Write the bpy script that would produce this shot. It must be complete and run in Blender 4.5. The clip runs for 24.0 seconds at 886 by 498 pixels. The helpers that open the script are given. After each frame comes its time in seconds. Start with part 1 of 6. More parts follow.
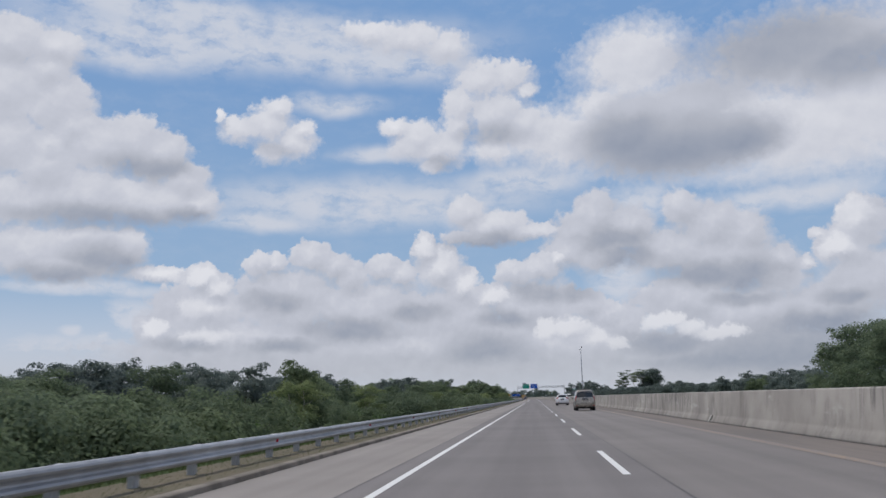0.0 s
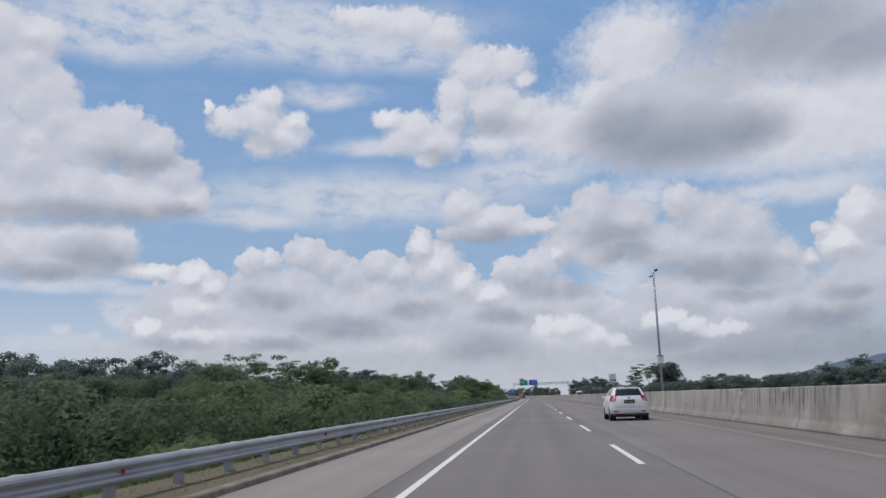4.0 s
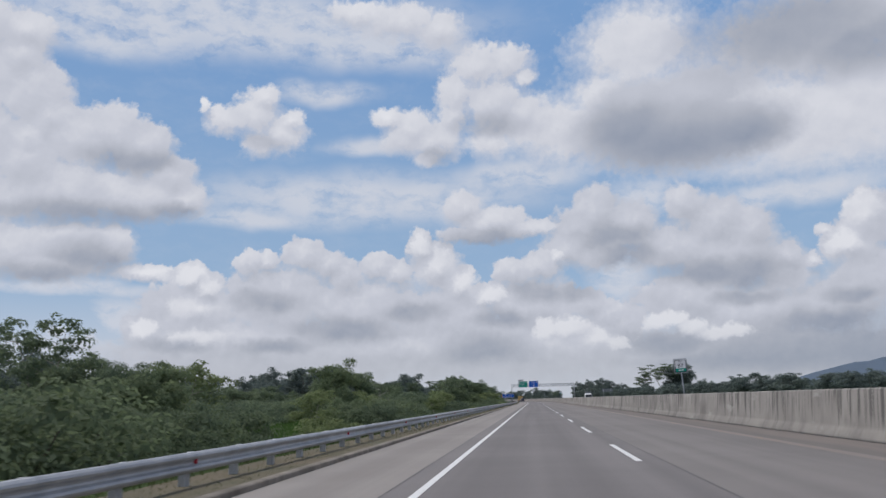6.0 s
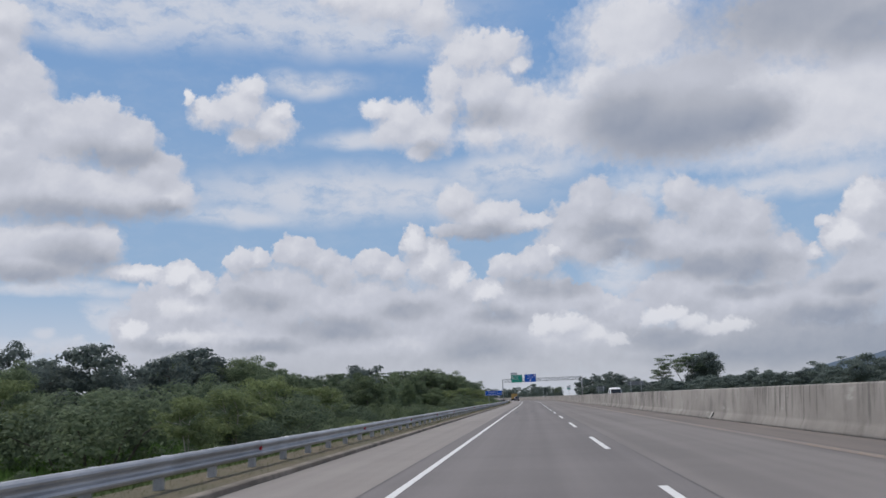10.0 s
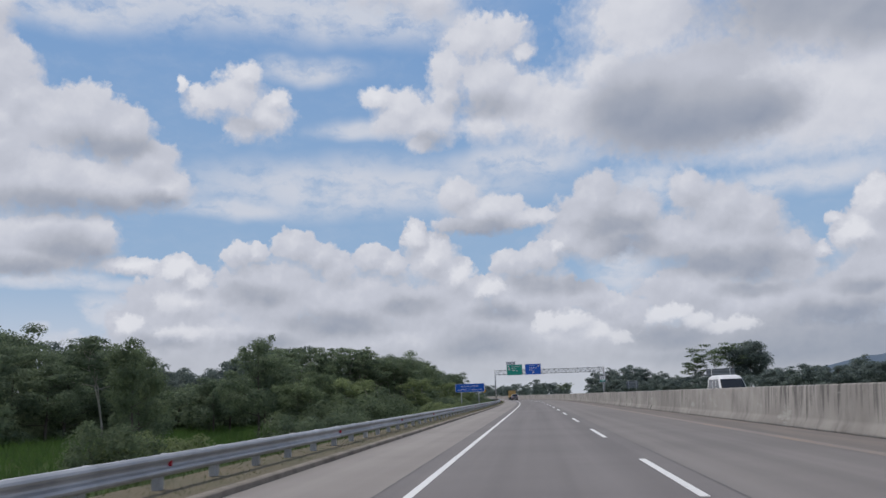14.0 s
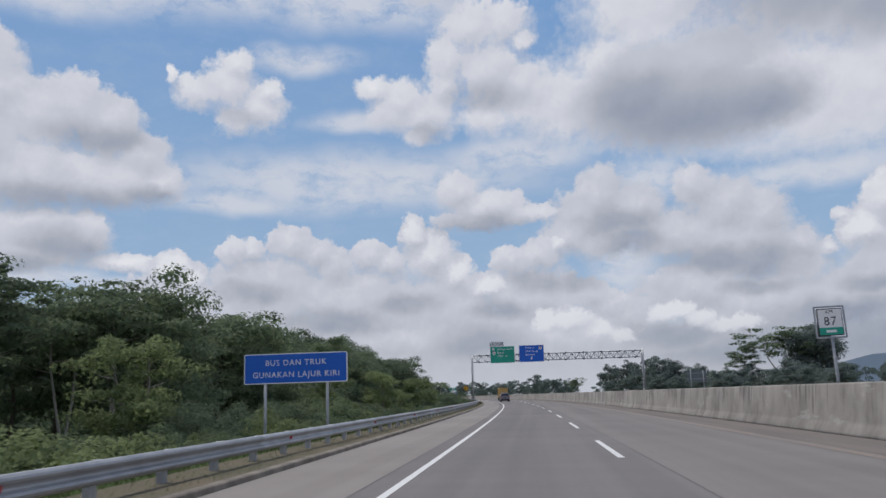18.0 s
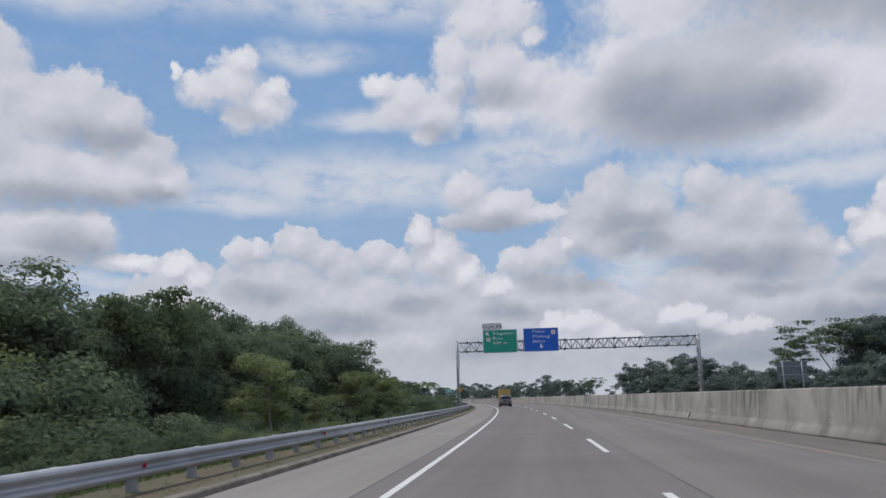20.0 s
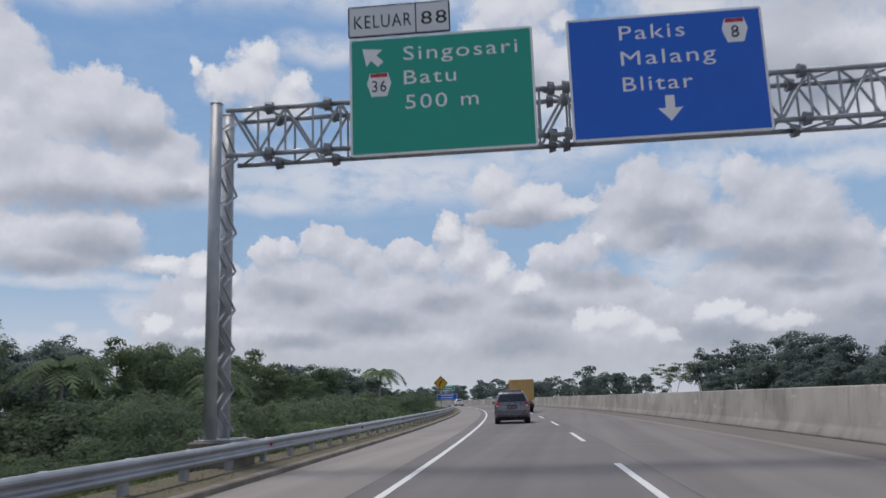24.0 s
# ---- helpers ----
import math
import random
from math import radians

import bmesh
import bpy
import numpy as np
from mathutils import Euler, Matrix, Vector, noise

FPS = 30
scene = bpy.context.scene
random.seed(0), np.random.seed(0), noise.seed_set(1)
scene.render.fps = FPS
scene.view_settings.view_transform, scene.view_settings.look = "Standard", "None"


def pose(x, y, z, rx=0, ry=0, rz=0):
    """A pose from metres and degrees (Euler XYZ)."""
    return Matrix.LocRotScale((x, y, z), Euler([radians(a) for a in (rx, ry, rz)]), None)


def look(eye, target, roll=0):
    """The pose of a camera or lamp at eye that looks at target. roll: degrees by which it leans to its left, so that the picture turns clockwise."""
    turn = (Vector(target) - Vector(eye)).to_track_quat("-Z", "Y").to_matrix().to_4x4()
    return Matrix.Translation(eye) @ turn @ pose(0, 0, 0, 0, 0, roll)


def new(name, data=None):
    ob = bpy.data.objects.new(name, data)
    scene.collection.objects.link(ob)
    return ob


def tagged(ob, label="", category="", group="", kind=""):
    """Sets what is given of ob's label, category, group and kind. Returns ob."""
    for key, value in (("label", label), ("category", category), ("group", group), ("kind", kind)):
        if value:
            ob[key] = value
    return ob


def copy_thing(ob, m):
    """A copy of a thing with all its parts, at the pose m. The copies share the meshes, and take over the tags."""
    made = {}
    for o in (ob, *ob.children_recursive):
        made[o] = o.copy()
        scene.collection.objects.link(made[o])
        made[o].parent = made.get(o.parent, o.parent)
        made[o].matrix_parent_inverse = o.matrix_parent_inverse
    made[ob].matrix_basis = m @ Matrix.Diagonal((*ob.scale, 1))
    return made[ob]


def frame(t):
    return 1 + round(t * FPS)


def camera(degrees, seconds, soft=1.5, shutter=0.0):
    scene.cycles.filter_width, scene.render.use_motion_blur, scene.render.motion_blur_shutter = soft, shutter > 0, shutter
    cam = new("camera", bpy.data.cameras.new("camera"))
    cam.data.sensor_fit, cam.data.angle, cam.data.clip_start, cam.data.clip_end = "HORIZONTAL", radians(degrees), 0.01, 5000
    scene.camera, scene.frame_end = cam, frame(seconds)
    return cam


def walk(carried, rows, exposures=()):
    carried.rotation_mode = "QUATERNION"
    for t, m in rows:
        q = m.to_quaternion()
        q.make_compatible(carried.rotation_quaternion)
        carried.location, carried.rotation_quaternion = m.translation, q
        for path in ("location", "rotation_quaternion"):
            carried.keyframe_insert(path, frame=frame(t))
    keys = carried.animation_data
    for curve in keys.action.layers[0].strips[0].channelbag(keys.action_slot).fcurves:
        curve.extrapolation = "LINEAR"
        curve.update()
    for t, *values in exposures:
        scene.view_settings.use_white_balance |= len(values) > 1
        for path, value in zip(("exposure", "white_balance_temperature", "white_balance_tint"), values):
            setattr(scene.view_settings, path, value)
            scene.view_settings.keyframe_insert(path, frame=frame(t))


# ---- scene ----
cam = camera(58.57, 24.0, shutter=0.12)
PATH = [
    (0, pose(0.635, 0.106, 1.211, 100.801, 1.479, 6.525)),
    (1, pose(0.581, 20.036, 1.211, 100.528, 2.210, 6.697)),
    (2, pose(0.436, 39.287, 1.211, 100.886, 2.160, 6.584)),
    (5, pose(0.114, 95.320, 1.211, 100.667, 1.575, 6.416)),
    (6, pose(0.072, 114.239, 1.211, 100.920, 1.583, 6.435)),
    (7, pose(0.182, 132.988, 1.211, 100.611, 2.002, 6.275)),
    (8, pose(0.224, 151.937, 1.211, 100.858, 2.154, 5.926)),
    (9, pose(0.274, 171.050, 1.211, 100.736, 1.964, 6.266)),
    (10, pose(0.361, 189.480, 1.211, 100.855, 2.252, 6.282)),
    (13, pose(0.153, 244.889, 1.211, 100.660, 1.819, 6.594)),
    (14, pose(0.088, 263.249, 1.211, 100.683, 1.821, 6.414)),
    (15, pose(0.245, 281.284, 1.211, 100.815, 2.115, 6.296)),
    (16, pose(0.228, 299.637, 1.211, 100.686, 1.944, 6.120)),
    (17, pose(0.334, 317.665, 1.211, 100.814, 2.018, 6.082)),
    (18, pose(0.360, 335.568, 1.211, 100.614, 1.804, 6.443)),
    (21, pose(-0.177, 390.480, 1.211, 100.879, 1.580, 7.319)),
    (22, pose(-0.642, 408.792, 1.211, 100.730, 1.615, 7.823)),
    (23, pose(-1.114, 426.859, 1.211, 100.615, 1.960, 8.596)),
    (24, pose(-1.875, 445.480, 1.211, 100.885, 1.920, 9.330)),
]
walk(cam, PATH)
import itertools

CENTRE_Y = 263.0


def bend(y):
    """Sideways place of the road's line at y: straight, then an easement into a left-hand curve."""
    a = max(0.0, min(y, 580.0) - 306.7)
    x = -5.303e-6 * a ** 3 / 6
    if y > 580.0:
        th, k, b = 5.303e-6 * a * a / 2, 5.303e-6 * a, min(y, 1100.0) - 580.0
        x -= th * b + k * b * b / 2
        if y > 1100.0:
            x -= (th + k * b) * (y - 1100.0)
    return x


def heading(y):
    return math.atan2(bend(y - 1) - bend(y + 1), 2.0)


def on_road(lat, y, z=0.0):
    return Vector((bend(y) + lat, y, z))


def road_pose(lat, y, z=0.0, turn=0.0):
    p = on_road(lat, y, z)
    return pose(p.x, p.y, p.z, 0, 0, math.degrees(heading(y)) + turn)


# ---- world and sun ----
world = bpy.data.worlds.new("world")
scene.world = world
world.use_nodes = True
wn, wl = world.node_tree.nodes, world.node_tree.links
sky_tex = wn.new("ShaderNodeTexSky")
sky_tex.sky_type = "NISHITA"
sky_tex.sun_disc = False
SUN_ELEVATION, SUN_AZIMUTH = 70.0, -60.0
sky_tex.sun_elevation = radians(SUN_ELEVATION)
sky_tex.sun_rotation = radians(SUN_AZIMUTH)
wl.new(sky_tex.outputs[0], wn["Background"].inputs[0])
wn["Background"].inputs[1].default_value = 0.1
sun_data = bpy.data.lights.new("sun", "SUN")
sun_data.energy, sun_data.angle, sun_data.color = 2.0, radians(14), (1.0, 0.95, 0.88)
sun = new("sun", sun_data)
_ce, _se = math.cos(radians(SUN_ELEVATION)), math.sin(radians(SUN_ELEVATION))
_ca, _sa = math.cos(radians(SUN_AZIMUTH)), math.sin(radians(SUN_AZIMUTH))
sun.matrix_world = look((_ce * _sa * 400, 300 + _ce * _ca * 400, _se * 400), (0, 300, 0))


# ---- node helpers ----
class Net:
    """A small helper to wire node trees."""

    def __init__(self, tree):
        self.t, self.n, self.l = tree, tree.nodes, tree.links

    def put(self, sock, v):
        if isinstance(v, bpy.types.NodeSocket):
            self.l.new(v, sock)
        else:
            sock.default_value = v

    def math(self, op, a, b=None, c=None, clamp=False):
        nd = self.n.new("ShaderNodeMath")
        nd.operation, nd.use_clamp = op, clamp
        for k, v in enumerate((a, b, c)):
            if v is not None:
                self.put(nd.inputs[k], v)
        return nd.outputs[0]

    def vmath(self, op, a, b=None, c=None):
        nd = self.n.new("ShaderNodeVectorMath")
        nd.operation = op
        for k, v in enumerate((a, b, c)):
            if v is not None:
                self.put(nd.inputs[k], v)
        return nd.outputs["Value"] if op in ("LENGTH", "DOT_PRODUCT") else nd.outputs[0]

    def noise(self, vec, scale, detail=4.0, rough=0.55, color=False, distort=0.0):
        nd = self.n.new("ShaderNodeTexNoise")
        self.put(nd.inputs["Vector"], vec)
        nd.inputs["Scale"].default_value = scale
        nd.inputs["Detail"].default_value = detail
        nd.inputs["Roughness"].default_value = rough
        nd.inputs["Distortion"].default_value = distort
        return nd.outputs["Color" if color else "Fac"]

    def mix(self, f, a, b):
        nd = self.n.new("ShaderNodeMix")
        nd.data_type = "RGBA"
        self.put(nd.inputs[0], f)
        self.put(nd.inputs[6], a)
        self.put(nd.inputs[7], b)
        return nd.outputs[2]

    def span(self, v, a, b, c=0.0, d=1.0, smooth=True):
        nd = self.n.new("ShaderNodeMapRange")
        nd.interpolation_type = "SMOOTHSTEP" if smooth else "LINEAR"
        self.put(nd.inputs[0], v)
        for k, x in enumerate((a, b, c, d)):
            nd.inputs[k + 1].default_value = x
        return nd.outputs[0]

    def object_coords(self):
        return self.n.new("ShaderNodeTexCoord").outputs["Object"]


def rgb(r, g, b):
    return (r, g, b, 1.0)


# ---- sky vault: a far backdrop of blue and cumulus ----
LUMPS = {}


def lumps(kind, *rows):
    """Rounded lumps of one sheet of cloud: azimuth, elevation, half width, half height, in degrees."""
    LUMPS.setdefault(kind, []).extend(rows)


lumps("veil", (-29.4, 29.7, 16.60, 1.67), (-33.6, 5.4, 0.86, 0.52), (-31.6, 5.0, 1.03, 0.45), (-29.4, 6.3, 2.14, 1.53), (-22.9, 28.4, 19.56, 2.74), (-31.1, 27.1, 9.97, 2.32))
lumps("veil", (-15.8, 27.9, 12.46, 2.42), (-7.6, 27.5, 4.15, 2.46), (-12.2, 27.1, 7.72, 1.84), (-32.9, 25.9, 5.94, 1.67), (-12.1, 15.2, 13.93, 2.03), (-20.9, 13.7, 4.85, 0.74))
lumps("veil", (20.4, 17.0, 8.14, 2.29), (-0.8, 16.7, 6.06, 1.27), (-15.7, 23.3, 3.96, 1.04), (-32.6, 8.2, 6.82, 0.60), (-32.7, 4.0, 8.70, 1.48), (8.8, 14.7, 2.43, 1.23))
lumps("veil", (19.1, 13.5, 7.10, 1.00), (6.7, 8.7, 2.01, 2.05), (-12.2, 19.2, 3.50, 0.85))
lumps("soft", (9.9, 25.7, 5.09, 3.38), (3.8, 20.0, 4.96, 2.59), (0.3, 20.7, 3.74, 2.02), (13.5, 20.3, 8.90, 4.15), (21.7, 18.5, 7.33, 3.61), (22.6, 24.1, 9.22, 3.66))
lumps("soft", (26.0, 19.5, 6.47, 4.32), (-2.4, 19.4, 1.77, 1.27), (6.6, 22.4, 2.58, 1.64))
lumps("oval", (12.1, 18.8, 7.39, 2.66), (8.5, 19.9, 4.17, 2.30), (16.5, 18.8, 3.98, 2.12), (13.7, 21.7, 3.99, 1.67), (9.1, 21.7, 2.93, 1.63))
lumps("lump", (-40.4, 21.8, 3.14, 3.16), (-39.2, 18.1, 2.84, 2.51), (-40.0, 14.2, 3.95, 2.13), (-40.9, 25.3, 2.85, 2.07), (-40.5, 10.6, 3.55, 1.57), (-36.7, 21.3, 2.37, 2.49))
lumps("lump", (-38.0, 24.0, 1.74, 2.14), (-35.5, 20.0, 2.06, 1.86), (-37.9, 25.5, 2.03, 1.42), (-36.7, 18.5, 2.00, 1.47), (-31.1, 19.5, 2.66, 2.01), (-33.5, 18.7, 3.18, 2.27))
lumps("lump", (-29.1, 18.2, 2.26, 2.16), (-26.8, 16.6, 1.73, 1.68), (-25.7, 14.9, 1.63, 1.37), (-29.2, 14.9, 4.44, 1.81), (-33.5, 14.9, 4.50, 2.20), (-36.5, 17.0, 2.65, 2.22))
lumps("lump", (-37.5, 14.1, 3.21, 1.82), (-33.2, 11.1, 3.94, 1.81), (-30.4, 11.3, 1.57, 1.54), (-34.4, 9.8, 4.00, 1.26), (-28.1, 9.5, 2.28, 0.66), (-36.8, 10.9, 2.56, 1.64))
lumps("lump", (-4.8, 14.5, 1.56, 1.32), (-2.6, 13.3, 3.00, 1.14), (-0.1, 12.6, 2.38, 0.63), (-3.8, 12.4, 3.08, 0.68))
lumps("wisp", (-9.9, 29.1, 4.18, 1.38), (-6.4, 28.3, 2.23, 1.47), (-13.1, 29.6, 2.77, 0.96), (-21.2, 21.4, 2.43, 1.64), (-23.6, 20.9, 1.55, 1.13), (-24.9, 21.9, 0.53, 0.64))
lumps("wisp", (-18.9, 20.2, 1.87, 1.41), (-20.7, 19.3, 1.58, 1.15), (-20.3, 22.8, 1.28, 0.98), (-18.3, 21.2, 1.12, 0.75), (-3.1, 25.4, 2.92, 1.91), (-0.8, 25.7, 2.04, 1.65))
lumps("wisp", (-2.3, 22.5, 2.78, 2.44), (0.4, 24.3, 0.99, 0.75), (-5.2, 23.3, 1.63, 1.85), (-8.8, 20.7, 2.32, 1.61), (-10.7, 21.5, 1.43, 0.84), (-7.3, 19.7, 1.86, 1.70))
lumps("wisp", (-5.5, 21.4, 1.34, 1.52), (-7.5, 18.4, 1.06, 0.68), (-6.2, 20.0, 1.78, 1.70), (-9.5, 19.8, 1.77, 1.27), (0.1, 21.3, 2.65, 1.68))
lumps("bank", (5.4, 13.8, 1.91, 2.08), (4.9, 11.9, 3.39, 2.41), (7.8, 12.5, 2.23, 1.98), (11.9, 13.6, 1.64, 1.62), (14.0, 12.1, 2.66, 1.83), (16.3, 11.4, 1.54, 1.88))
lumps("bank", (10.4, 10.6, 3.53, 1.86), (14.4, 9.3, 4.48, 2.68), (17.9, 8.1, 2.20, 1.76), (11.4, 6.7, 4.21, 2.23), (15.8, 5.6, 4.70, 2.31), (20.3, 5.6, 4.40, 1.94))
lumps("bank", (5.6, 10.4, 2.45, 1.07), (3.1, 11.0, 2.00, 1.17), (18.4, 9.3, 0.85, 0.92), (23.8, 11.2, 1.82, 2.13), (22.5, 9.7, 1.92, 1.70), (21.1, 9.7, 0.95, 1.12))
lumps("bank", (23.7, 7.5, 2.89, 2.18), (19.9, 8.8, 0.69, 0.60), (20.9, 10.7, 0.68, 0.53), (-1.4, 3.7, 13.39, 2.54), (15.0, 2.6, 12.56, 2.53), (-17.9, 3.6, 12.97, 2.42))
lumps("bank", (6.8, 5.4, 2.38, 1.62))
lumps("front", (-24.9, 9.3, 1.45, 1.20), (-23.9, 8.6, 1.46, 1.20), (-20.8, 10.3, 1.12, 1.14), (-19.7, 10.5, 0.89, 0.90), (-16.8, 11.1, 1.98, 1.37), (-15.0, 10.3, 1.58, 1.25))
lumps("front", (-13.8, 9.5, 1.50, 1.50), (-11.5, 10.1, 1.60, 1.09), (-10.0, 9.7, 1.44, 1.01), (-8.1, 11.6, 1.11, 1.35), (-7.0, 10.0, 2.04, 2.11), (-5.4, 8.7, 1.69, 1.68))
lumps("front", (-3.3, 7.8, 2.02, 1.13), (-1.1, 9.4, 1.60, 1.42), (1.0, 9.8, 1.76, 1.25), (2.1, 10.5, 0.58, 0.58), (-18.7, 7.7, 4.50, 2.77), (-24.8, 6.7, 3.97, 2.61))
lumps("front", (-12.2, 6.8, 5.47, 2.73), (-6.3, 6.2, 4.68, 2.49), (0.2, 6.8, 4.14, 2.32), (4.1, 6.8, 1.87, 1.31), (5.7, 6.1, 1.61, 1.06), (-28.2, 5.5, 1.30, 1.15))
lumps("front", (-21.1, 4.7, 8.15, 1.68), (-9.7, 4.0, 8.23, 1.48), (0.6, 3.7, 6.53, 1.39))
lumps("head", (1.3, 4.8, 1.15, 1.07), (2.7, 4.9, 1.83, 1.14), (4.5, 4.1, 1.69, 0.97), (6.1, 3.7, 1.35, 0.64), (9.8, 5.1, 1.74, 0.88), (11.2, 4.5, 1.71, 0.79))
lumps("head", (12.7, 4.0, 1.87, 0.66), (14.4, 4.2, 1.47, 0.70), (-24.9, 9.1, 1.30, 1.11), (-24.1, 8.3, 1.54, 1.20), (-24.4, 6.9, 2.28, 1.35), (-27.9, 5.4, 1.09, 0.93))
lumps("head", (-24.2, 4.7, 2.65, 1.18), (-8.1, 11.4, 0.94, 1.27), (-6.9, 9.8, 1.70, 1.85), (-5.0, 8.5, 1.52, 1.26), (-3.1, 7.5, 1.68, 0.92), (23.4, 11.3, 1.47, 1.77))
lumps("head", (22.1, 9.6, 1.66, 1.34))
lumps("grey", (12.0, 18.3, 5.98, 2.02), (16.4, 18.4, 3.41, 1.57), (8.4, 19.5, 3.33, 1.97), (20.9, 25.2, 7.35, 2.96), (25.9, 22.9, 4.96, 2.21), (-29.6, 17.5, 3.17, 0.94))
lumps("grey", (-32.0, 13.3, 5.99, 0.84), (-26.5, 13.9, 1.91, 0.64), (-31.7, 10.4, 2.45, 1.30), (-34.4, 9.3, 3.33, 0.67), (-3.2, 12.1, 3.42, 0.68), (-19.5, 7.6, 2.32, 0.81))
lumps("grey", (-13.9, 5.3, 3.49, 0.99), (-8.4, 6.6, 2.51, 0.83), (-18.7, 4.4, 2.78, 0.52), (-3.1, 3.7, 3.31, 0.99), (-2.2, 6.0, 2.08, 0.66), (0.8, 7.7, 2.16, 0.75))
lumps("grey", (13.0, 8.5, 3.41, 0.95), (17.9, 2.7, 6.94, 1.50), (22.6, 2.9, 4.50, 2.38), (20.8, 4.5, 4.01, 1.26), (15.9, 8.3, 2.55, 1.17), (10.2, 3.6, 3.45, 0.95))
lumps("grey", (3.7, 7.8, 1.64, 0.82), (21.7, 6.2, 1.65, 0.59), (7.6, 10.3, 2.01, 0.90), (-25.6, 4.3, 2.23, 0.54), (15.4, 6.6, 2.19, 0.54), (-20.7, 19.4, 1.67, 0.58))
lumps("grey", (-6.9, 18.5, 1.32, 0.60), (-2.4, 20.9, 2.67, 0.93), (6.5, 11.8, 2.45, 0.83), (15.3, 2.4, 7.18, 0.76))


def field_group(name, items, soft):
    """A node group: one minus the distance to the nearest of some rounded lumps, each one high at its middle."""
    g = bpy.data.node_groups.new(name, "ShaderNodeTree")
    g.interface.new_socket("p", in_out="INPUT", socket_type="NodeSocketVector")
    g.interface.new_socket("d", in_out="OUTPUT", socket_type="NodeSocketFloat")
    k = Net(g)
    gi, go = g.nodes.new("NodeGroupInput"), g.nodes.new("NodeGroupOutput")
    best = None
    for az, el, w, h in items:
        q = k.vmath("MULTIPLY_ADD", gi.outputs[0], (1 / w, 1 / h, 0), (-az / w, -el / h, 0))
        d = k.vmath("LENGTH", q)
        best = d if best is None else k.math("SMOOTH_MIN", best, d, soft)
    k.l.new(k.math("SUBTRACT", 1.0, best), go.inputs[0])
    return g


def sky_material():
    m = bpy.data.materials.new("sky_backdrop")
    m.use_nodes = True
    m.node_tree.nodes.clear()
    k = Net(m.node_tree)
    sep = k.n.new("ShaderNodeSeparateXYZ")
    k.l.new(k.object_coords(), sep.inputs[0])
    X, Y, Z = sep.outputs
    flat = k.math("SQRT", k.math("ADD", k.math("MULTIPLY", X, X), k.math("MULTIPLY", Y, Y)))
    az = k.math("MULTIPLY", k.math("ARCTAN2", X, Y), 57.2958)
    el = k.math("MULTIPLY", k.math("ARCTAN2", Z, flat), 57.2958)
    comb = k.n.new("ShaderNodeCombineXYZ")
    k.l.new(az, comb.inputs[0])
    k.l.new(el, comb.inputs[1])
    p = comb.outputs[0]
    # billowing edges: three sizes of warp
    w1 = k.vmath("SUBTRACT", k.noise(p, 0.28, 2, 0.5, True), (0.5, 0.5, 0.5))
    w2 = k.vmath("SUBTRACT", k.noise(p, 1.0, 3, 0.5, True), (0.5, 0.5, 0.5))
    w3 = k.vmath("SUBTRACT", k.noise(p, 3.2, 3, 0.6, True), (0.5, 0.5, 0.5))
    pw = k.vmath("MULTIPLY_ADD", w1, (0.9, 0.7, 0), p)
    pw = k.vmath("MULTIPLY_ADD", w2, (0.9, 0.8, 0), pw)
    pw = k.vmath("MULTIPLY_ADD", w3, (0.42, 0.40, 0), pw)

    def field(group, vec):
        nd = k.n.new("ShaderNodeGroup")
        nd.node_tree = group
        k.l.new(vec, nd.inputs[0])
        return nd.outputs[0]

    def cells(vec, scale):
        nd = k.n.new("ShaderNodeTexVoronoi")
        nd.feature = "SMOOTH_F1"
        nd.inputs["Scale"].default_value = scale
        nd.inputs["Smoothness"].default_value = 0.9
        nd.inputs["Detail"].default_value = 2.0
        nd.inputs["Roughness"].default_value = 0.55
        k.l.new(vec, nd.inputs["Vector"])
        return k.math("SUBTRACT", 0.5, nd.outputs["Distance"])

    cw = k.vmath("MULTIPLY_ADD", w2, (0.9, 0.9, 0), p)
    cw = k.vmath("MULTIPLY_ADD", w3, (0.25, 0.25, 0), cw)
    billow = cells(cw, 1.0)
    relief = k.math("SUBTRACT", billow, cells(k.vmath("ADD", cw, (-0.15, 0.36, 0)), 1.0))
    swell = k.math("SUBTRACT", k.noise(p, 0.40, 4, 0.5), k.noise(k.vmath("ADD", p, (-0.3, 0.8, 0)), 0.40, 4, 0.5))
    fine = k.noise(p, 1.5, 6, 0.6)
    base_w = k.vmath("MULTIPLY_ADD", w1, (1.6, 0.9, 0), p)
    base_w = k.vmath("MULTIPLY_ADD", w2, (0.8, 0.6, 0), base_w)
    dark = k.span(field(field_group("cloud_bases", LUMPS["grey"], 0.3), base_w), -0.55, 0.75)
    # elsewhere round the horizon the cloud goes on broken
    rest = k.math("MULTIPLY", k.math("SUBTRACT", k.noise(p, 0.07, 5, 0.55), 0.42), 4.0)
    aside = k.math("MAXIMUM", k.span(k.math("ABSOLUTE", az), 38, 46), k.span(el, 31, 35))
    rest = k.math("ADD", rest, k.math("MULTIPLY", k.math("SUBTRACT", aside, 1.0), 9.0))

    def layer(under, kind, melt, edge_noise, shift, crisp, blur, level, k_slope, k_relief, k_swell, k_dark, extra=None, fade=0.0, top=1.0):
        """Lays one sheet of cloud over the sky: crisp bright tops, soft grey undersides."""
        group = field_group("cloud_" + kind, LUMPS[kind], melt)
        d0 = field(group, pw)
        slope = k.math("SUBTRACT", d0, field(group, k.vmath("ADD", pw, (-0.25, 0.8, 0))))
        d = d0 if extra is None else k.math("MAXIMUM", d0, extra)
        d = k.math("ADD", d, k.math("MULTIPLY", k.math("SUBTRACT", fine, 0.5), edge_noise))
